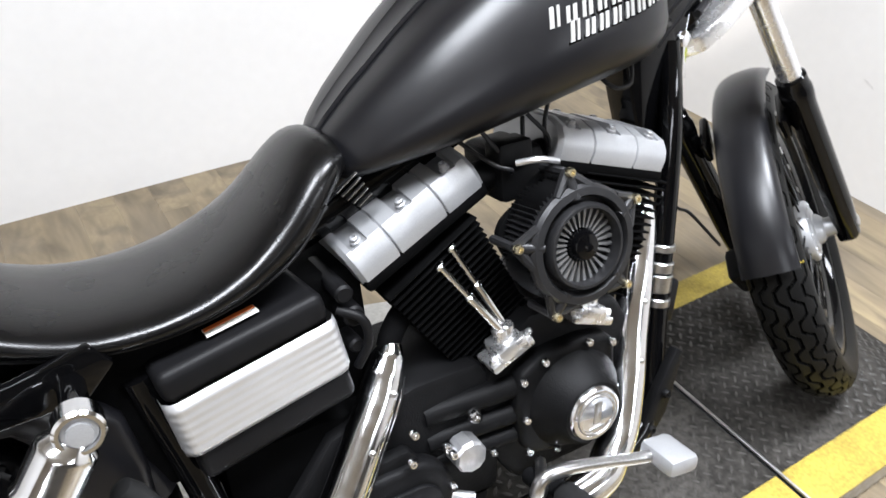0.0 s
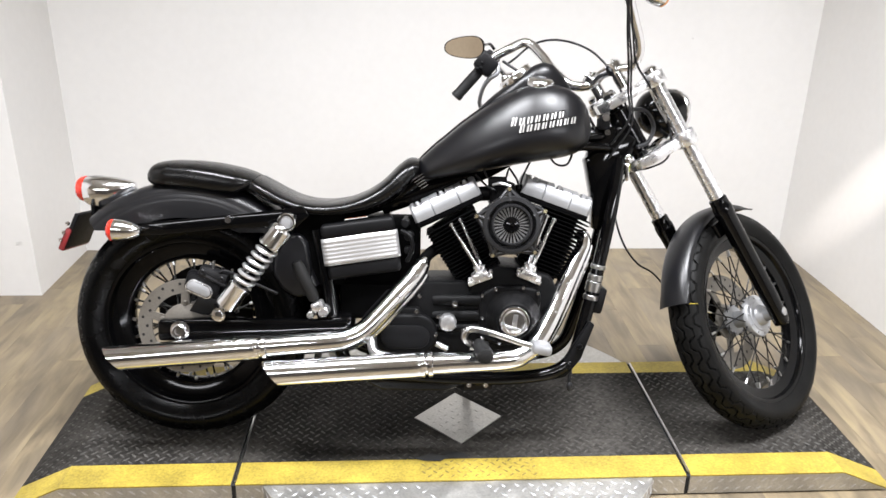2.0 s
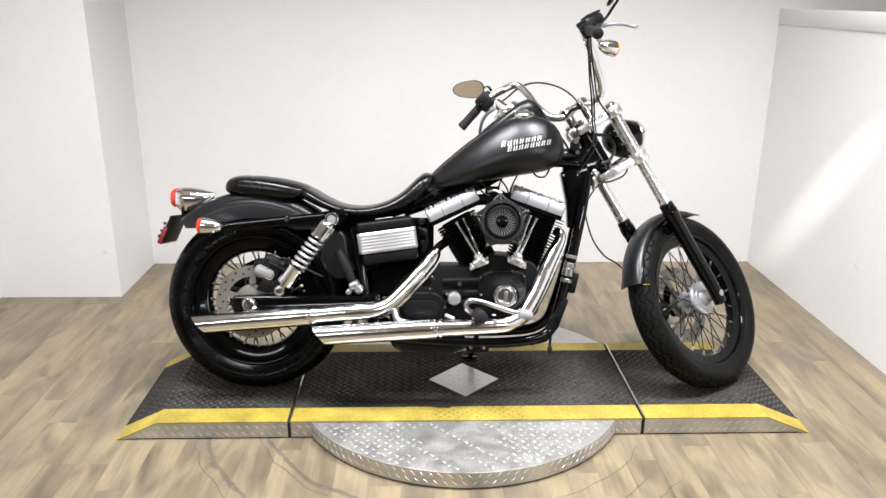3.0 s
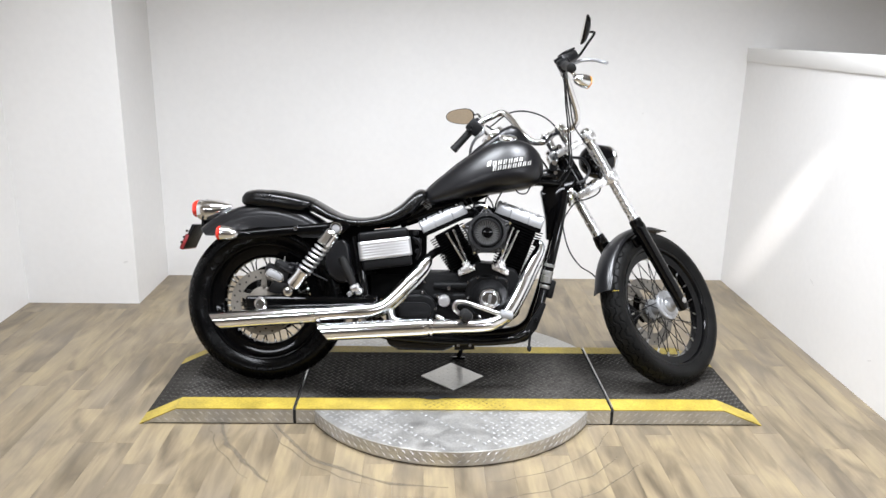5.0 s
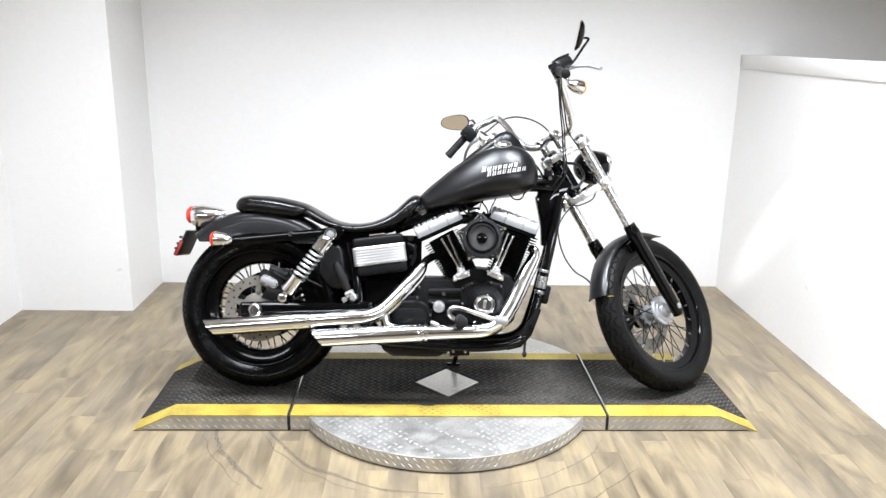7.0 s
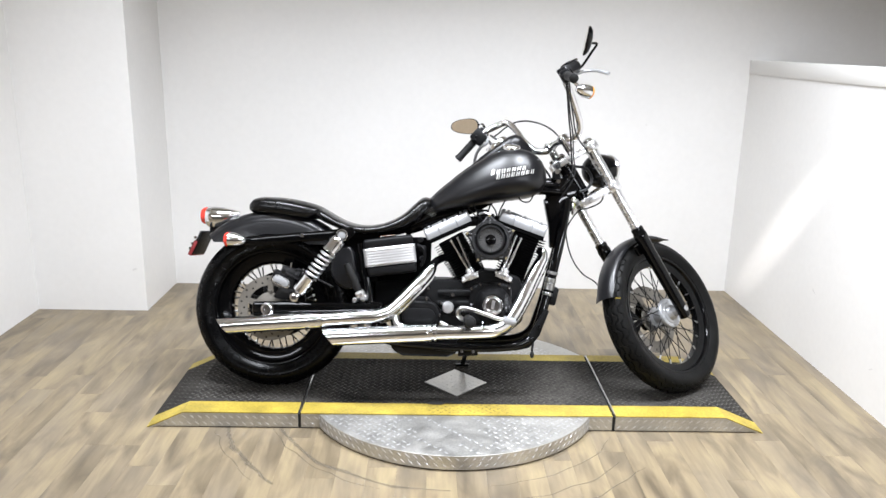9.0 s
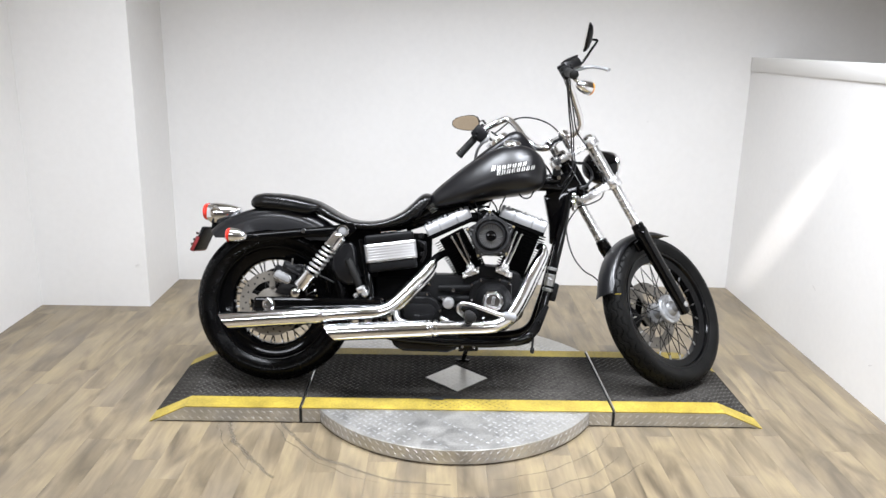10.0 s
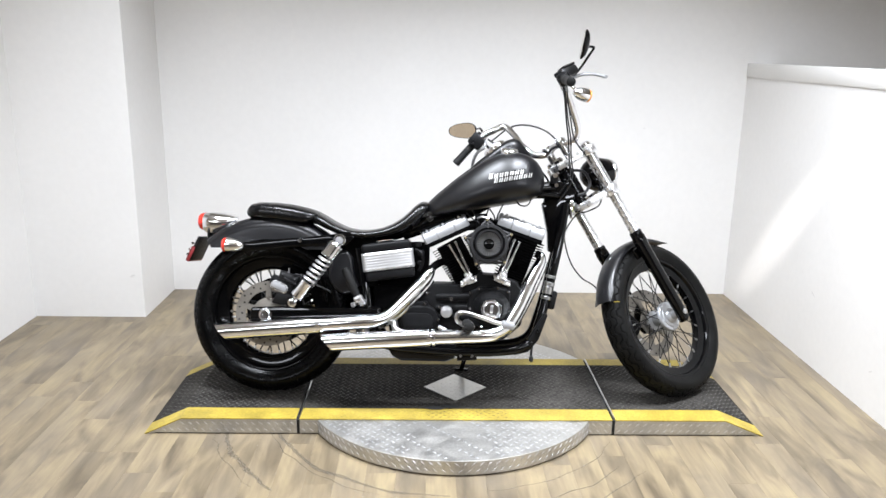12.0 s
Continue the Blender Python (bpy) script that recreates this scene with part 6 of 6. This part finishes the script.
for s in (-1, 1):
    bm = bmesh.new()
    rod(bm, (0.030, s * 0.042, 0.785), (0.030, s * 0.042, 0.84), 0.017, seg=18, soft=0.003)
    box(bm, (0.030, s * 0.042, 0.848), (0.045, 0.030, 0.036), 0.008)
    bolt(bm, (0.044, s * 0.042, 0.865), 0.005, 0.006, (0, 0, 1))
    bolt(bm, (0.016, s * 0.042, 0.865), 0.005, 0.006, (0, 0, 1))
    part("riser", bm, CHROME, bars, "chrome handlebar riser", FORK)
for s in (-1, 1):
    a, b = Vector((-0.083, s * 0.296, 1.042)), Vector((-0.160, s * 0.372, 1.008))
    d = (b - a).normalized()
    bm = bmesh.new()
    L = (b - a).length
    lathe(bm, [(0.0175, 0), (0.0185, 0.004), (0.0165, 0.008), (0.0165, 0.03), (0.0172, 0.034), (0.0165, 0.038), (0.0165, L - 0.02), (0.0178, L - 0.014), (0.0178, L - 0.003), (0.012, L)], a, d, 20)
    part("grip", bm, SOFT_RUBBER, bars, "black rubber grip", FORK)
    bm = bmesh.new()
    c0 = Vector((-0.052, s * 0.263, 1.054))
    turn = d.to_track_quat("X", "Z").to_matrix().to_4x4()
    k = 1.22 if s > 0 else 1.0
    box(bm, c0 + d * 0.025, (0.046 * k, 0.040 * k, 0.052 * k), 0.010, turn)
    box(bm, c0 + d * 0.025 + Vector((0.026, 0, 0.006)), (0.040 * k, 0.030 * k, 0.040 * k), 0.008, turn)
    box(bm, c0 + d * 0.005 + Vector((-0.012, 0, 0.020)), (0.024, 0.024, 0.020), 0.005, turn)
    for q in range(3):
        ball(bm, c0 + d * (0.010 + 0.012 * q) + Vector((-0.026 * k, 0, 0.004 - 0.008 * (q % 2))), 0.005 * k)
    sw = part("switch_housing", bm, PLASTIC, bars, "black switch housing and lever clamp", FORK)
    bm = bmesh.new()
    if s > 0:
        way = [(-0.040, 0.262, 1.030), (-0.058, 0.265, 1.007), (-0.080, 0.285, 1.004), (-0.093, 0.315, 0.990), (-0.097, 0.35, 0.963), (-0.090, 0.365, 0.946)]
    else:
        way = [(-0.010, -0.262, 1.055), (0.027, -0.265, 1.041), (0.045, -0.29, 1.032), (0.050, -0.33, 1.009), (0.046, -0.37, 0.977), (0.043, -0.378, 0.972)]
    tube(bm, curve(way, 6), [0.009, 0.009, 0.0085, 0.0075, 0.007, 0.008], 10, squash=0.8)
    part("lever", bm, SILVER, sw, "polished control lever", FORK)
    if s < 0:
        bm = bmesh.new()
        box(bm, (-0.022, -0.280, 1.064), (0.105, 0.042, 0.040), 0.012)
        box(bm, (-0.010, -0.280, 1.087), (0.075, 0.038, 0.009), 0.003)
        part("master_cylinder", bm, SATIN, sw, "black brake master cylinder", FORK)
    # mirror
    bm = bmesh.new()
    base_p = c0 + Vector((0.030, 0, 0.022))
    if s > 0:
        face = Vector((0.0, 0.385, 1.133))
        stem = [base_p, base_p + Vector((0.030, 0.030, 0.020)), face + Vector((0.062, -0.022, -0.022)), face + Vector((0.050, 0, 0.006)), face + Vector((0.010, 0, 0.002))]
    else:
        face = Vector((0.012, -0.385, 1.121))
        stem = [Vector((0.018, -0.282, 1.048)), Vector((0.042, -0.300, 1.058)), Vector((0.070, -0.335, 1.080)), Vector((0.092, -0.360, 1.096)), Vector((0.087, -0.364, 1.103)), Vector((0.060, -0.366, 1.110)), face + Vector((0.010, 0.004, -0.004))]
    tube(bm, curve(stem, 6), 0.0050, 10)
    mir = part("mirror", bm, GLOSS, bars, "teardrop mirror on a black stem", FORK)
    to_fork = (BIKE @ FORK).to_3x3().inverted()
    n_in = (to_fork @ Vector((-0.40, -0.91, 0.105) if s > 0 else (-0.985, 0.10, 0.14))).normalized()
    wide = to_fork @ Vector((-0.91, 0.40, -0.08) if s > 0 else (-0.03, -0.50, 0.86))
    wide = (wide - n_in * n_in.dot(wide)).normalized() * (1 if s > 0 else -1)
    tall = n_in.cross(wide)
    if tall.z < 0:
        tall = -tall
    shape_m = []
    for j in range(32):
        a2 = 2 * math.pi * j / 32
        u = (0.068 if s > 0 else 0.060) * math.copysign(abs(math.cos(a2)) ** 0.8, math.cos(a2))
        v = 0.034 * math.copysign(abs(math.sin(a2)) ** 0.8, math.sin(a2)) * (1 - 0.20 * u * s / 0.068)
        shape_m.append((u, v))
    bm = bmesh.new()
    loft(bm, [[face + wide * u * k + tall * v * k + n_in * t for u, v in shape_m] for k, t in ((0.35, -0.020), (0.75, -0.014), (0.97, -0.004), (1.0, 0.002), (0.95, 0.004))])
    part("mirror_shell", bm, GLOSS, mir, "black mirror shell", FORK)
    bm = bmesh.new()
    bm.faces.new([bm.verts.new(face + wide * u * 0.93 + tall * v * 0.93 + n_in * 0.0055) for u, v in shape_m])
    part("mirror_glass", bm, MIRROR, mir, "mirror glass", FORK)
    signal(bars, Vector(FORK @ Vector((0.000, s * 0.275, 0.962))), FORK.to_3x3() @ Vector((0.86, 0, -0.5)), AMBER_LENS, "chrome front turn signal with amber lens", 0.95, FORK @ Vector((-0.040, s * 0.272, 1.030)))

# cables and hoses
def cable(pts, r=0.0036, m=FORK, mat=CABLE, name="cable", n=8):
    bm = bmesh.new()
    tube(bm, curve([Vector(q) if m is None else m @ Vector(q) for q in pts], n), r, 8)
    return part(name, bm, mat, bike)


inv = FORK.inverted()
neck = inv @ Vector((0.42, 0.0, 0.84))
low = inv @ Vector((0.415, 0.005, 0.80))
cable([(-0.050, -0.25, 1.040), (-0.046, -0.215, 0.985), (-0.038, -0.172, 0.925), (-0.034, -0.13, 0.855), (-0.038, -0.09, 0.788), (-0.068, -0.07, 0.72), neck], 0.0032)
cable([(-0.036, -0.248, 1.042), (-0.028, -0.21, 0.990), (-0.024, -0.17, 0.925), (-0.018, -0.13, 0.855), (-0.026, -0.09, 0.785), (-0.062, -0.062, 0.70), low], 0.0028)
cable([(-0.022, -0.245, 1.04), (-0.012, -0.205, 0.985), (-0.006, -0.165, 0.915), (0.006, -0.125, 0.845), (0.040, -0.105, 0.775), (0.066, -0.098, 0.70), (0.057, -0.085, 0.624), (0.056, -0.06, 0.578), (0.046, -0.03, 0.552), (0.025, 0.02, 0.554), (0.016, 0.07, 0.563), (-0.039, 0.12, 0.527), (-0.087, 0.12, 0.476), (-0.113, 0.12, 0.397), (-0.101, 0.12, 0.323), (-0.059, 0.118, 0.26), (-0.05, 0.10, 0.15)], 0.0030)
cable([(-0.035, 0.245, 1.025), (-0.015, 0.22, 1.028), (0.022, 0.19, 1.036), (0.044, 0.15, 1.031), (0.063, 0.11, 1.010), (0.082, 0.07, 0.970), (0.079, 0.03, 0.921), (0.064, 0.0, 0.860), (0.039, -0.02, 0.813), (0.0, -0.03, 0.73)], 0.0034)
cable([(-0.035, 0.25, 1.04), (-0.03, 0.20, 0.96), (-0.02, 0.13, 0.87), (-0.05, 0.06, 0.78), inv @ Vector((0.42, 0.09, 0.83))], 0.0042)
cable([(0.055, -0.09, 0.76), (0.075, -0.075, 0.70), (0.10, -0.06, 0.66), (0.13, -0.04, 0.64)], 0.0022, mat=STEEL)
cable([(0.0, -0.045, 0.735), (0.050, -0.050, 0.705), (0.055, -0.045, 0.655), (0.0, -0.042, 0.63), (-0.04, -0.03, 0.635)], 0.0062)
bm = bmesh.new()
lathe(bm, [(0.014, 0), (0.015, 0.008), (0.012, 0.020), (0.008, 0.022)], (0.425, -0.035, 0.800), (0.1, -1, 0.1), 18)
box(bm, (0.425, -0.045, 0.770), (0.012, 0.02, 0.06), 0.004)
part("ignition_lock", bm, CHROME, bike, "chrome fork lock and key plate").location = (0.050, 0.070, 0.0)
bm = bmesh.new()
box(bm, (0.372, -0.02, 0.90), (0.03, 0.05, 0.035), 0.006)
part("neck_block", bm, PLASTIC, bike, "black block at the steering neck").location = (0.030, 0.045, 0.0)
bm = bmesh.new()
lathe(bm, [(0.010, 0), (0.012, 0.004), (0.010, 0.012)], (0.372, -0.045, 0.915), (0, -1, 0), 16)
part("neck_fitting", bm, CHROME, bike, "small chrome fitting at the steering neck").location = (0.030, 0.045, 0.0)
bm = bmesh.new()
lathe(bm, [(0.008, 0), (0.009, 0.004), (0.008, 0.010)], (0.378, -0.045, 0.875), (0, -1, 0), 16)
part("neck_fitting", bm, CHROME, bike, "small chrome fitting at the steering neck").location = (0.030, 0.045, 0.0)
bm = bmesh.new()
tube(bm, curve([(0.428, -0.050, 0.792), (0.431, -0.054, 0.784), (0.429, -0.054, 0.774), (0.430, -0.053, 0.766)], 5), 0.0016, 6)
part("tag_wire", bm, TAG, bike, "yellow-green tag hanging at the steering lock").location = (0.050, 0.070, 0.0)
bm = bmesh.new()
for k in range(4):
    y = -0.036 - 0.004 * k
    a = radians(142.5)
    r = FR - 0.0794 * 0.58 * (1 - (1 - (y / 0.053) ** 2) ** 0.5) + 0.0008
    box(bm, (r * math.cos(a), y, r * math.sin(a)), (0.0026, 0.0056, 0.003), 0, Matrix.Rotation(-a, 4, "Y"))
part("paint_mark", bm, YELLOW, front, "yellow paint mark across the tyre tread", MF)

# ---- floor planks ----
PW, PL = 0.105, 0.92
plank_bm = bmesh.new()
box(plank_bm, (0, 0, -0.002), (PW - 0.0003, PL - 0.0003, 0.004), 0.0001, segments=1)
plank_mesh = bpy.data.meshes.new("plank")
plank_bm.to_mesh(plank_mesh)
plank_bm.free()
plank_mesh.materials.append(PLANK)
rr = random.Random(11)
verts, faces = [], []
for i in range(-49, 49):
    off = rr.uniform(0, PL)
    for j in range(-10, 3):
        x, a, b = (i + 0.5) * PW, j * PL + off - PL / 2, min(j * PL + off + PL / 2, 1.53)
        if b - a < 0.02 or not -5.1 < x < 5.1 or a < -8.1:
            continue
        if -2.24 - PW < x < 1.735 + PW * 0.5 and (a + b) / 2 > -3.7:
            ob = new("plank", plank_mesh)
            ob.parent = floor
            ob.location, ob.scale = (x, (a + b) / 2, 0.0), (1, (b - a) / PL, 1)
        elif x > -2.24 or b < -0.7:
            k, w = len(verts), PW / 2 - 0.00015
            verts += [(x + u * w, v, z) for z in (-0.004, 0.0) for u, v in ((-1, a), (1, a), (1, b - 0.0003), (-1, b - 0.0003))]
            faces += [tuple(k + q for q in f) for f in ((4, 5, 6, 7), (0, 1, 5, 4), (1, 2, 6, 5), (2, 3, 7, 6), (3, 0, 4, 7))]
field_mesh = bpy.data.meshes.new("plank_field")
field_mesh.from_pydata(verts, [], faces)
field_mesh.materials.append(PLANK_FIELD)
field = new("plank_field", field_mesh)
field.parent = floor
tagged(field, "vinyl planks further off in the hall", kind="stuff")


def floor_arc(radius, a0, a1, width, seed):
    """A faint worn arc on the floor round the turntable."""
    rr = random.Random(seed)
    n = 60
    bm = bmesh.new()
    rows = [[], []]
    wob = [rr.uniform(-1, 1) for _ in range(n // 6 + 2)]
    for i in range(n + 1):
        a = radians(a0 + (a1 - a0) * i / n)
        k = i / 6
        drift = 0.010 * (wob[int(k)] * (1 - k % 1) + wob[int(k) + 1] * (k % 1))
        w = width * (0.35 + 0.65 * rr.random()) * math.sin(math.pi * (0.03 + 0.94 * i / n)) ** 0.5
        for row, s in zip(rows, (-1, 1)):
            r = radius + drift + s * w / 2
            row.append((CT.x + r * math.cos(a), CT.y + r * math.sin(a), 0.0008))
    sheet(bm, rows)
    return part("worn_arc", bm, ARC, floor, "faint worn arc on the floor")


ARC = material("worn_vinyl", (0.14, 0.12, 0.096), 0.45, vary=0.35, vary_scale=20, grain=0.2, grain_scale=120)
ARC.node_tree.nodes["Principled BSDF"].inputs["Alpha"].default_value = 0.38
for k, (r, a0, a1, w) in enumerate(((0.735, 190, 268, 0.022), (0.765, 200, 250, 0.006), (0.80, 255, 318, 0.008), (0.70, 278, 330, 0.006), (0.93, 196, 228, 0.028), (0.97, 198, 224, 0.006), (0.88, 285, 320, 0.008))):
    floor_arc(r, a0, a1, w, 50 + k)
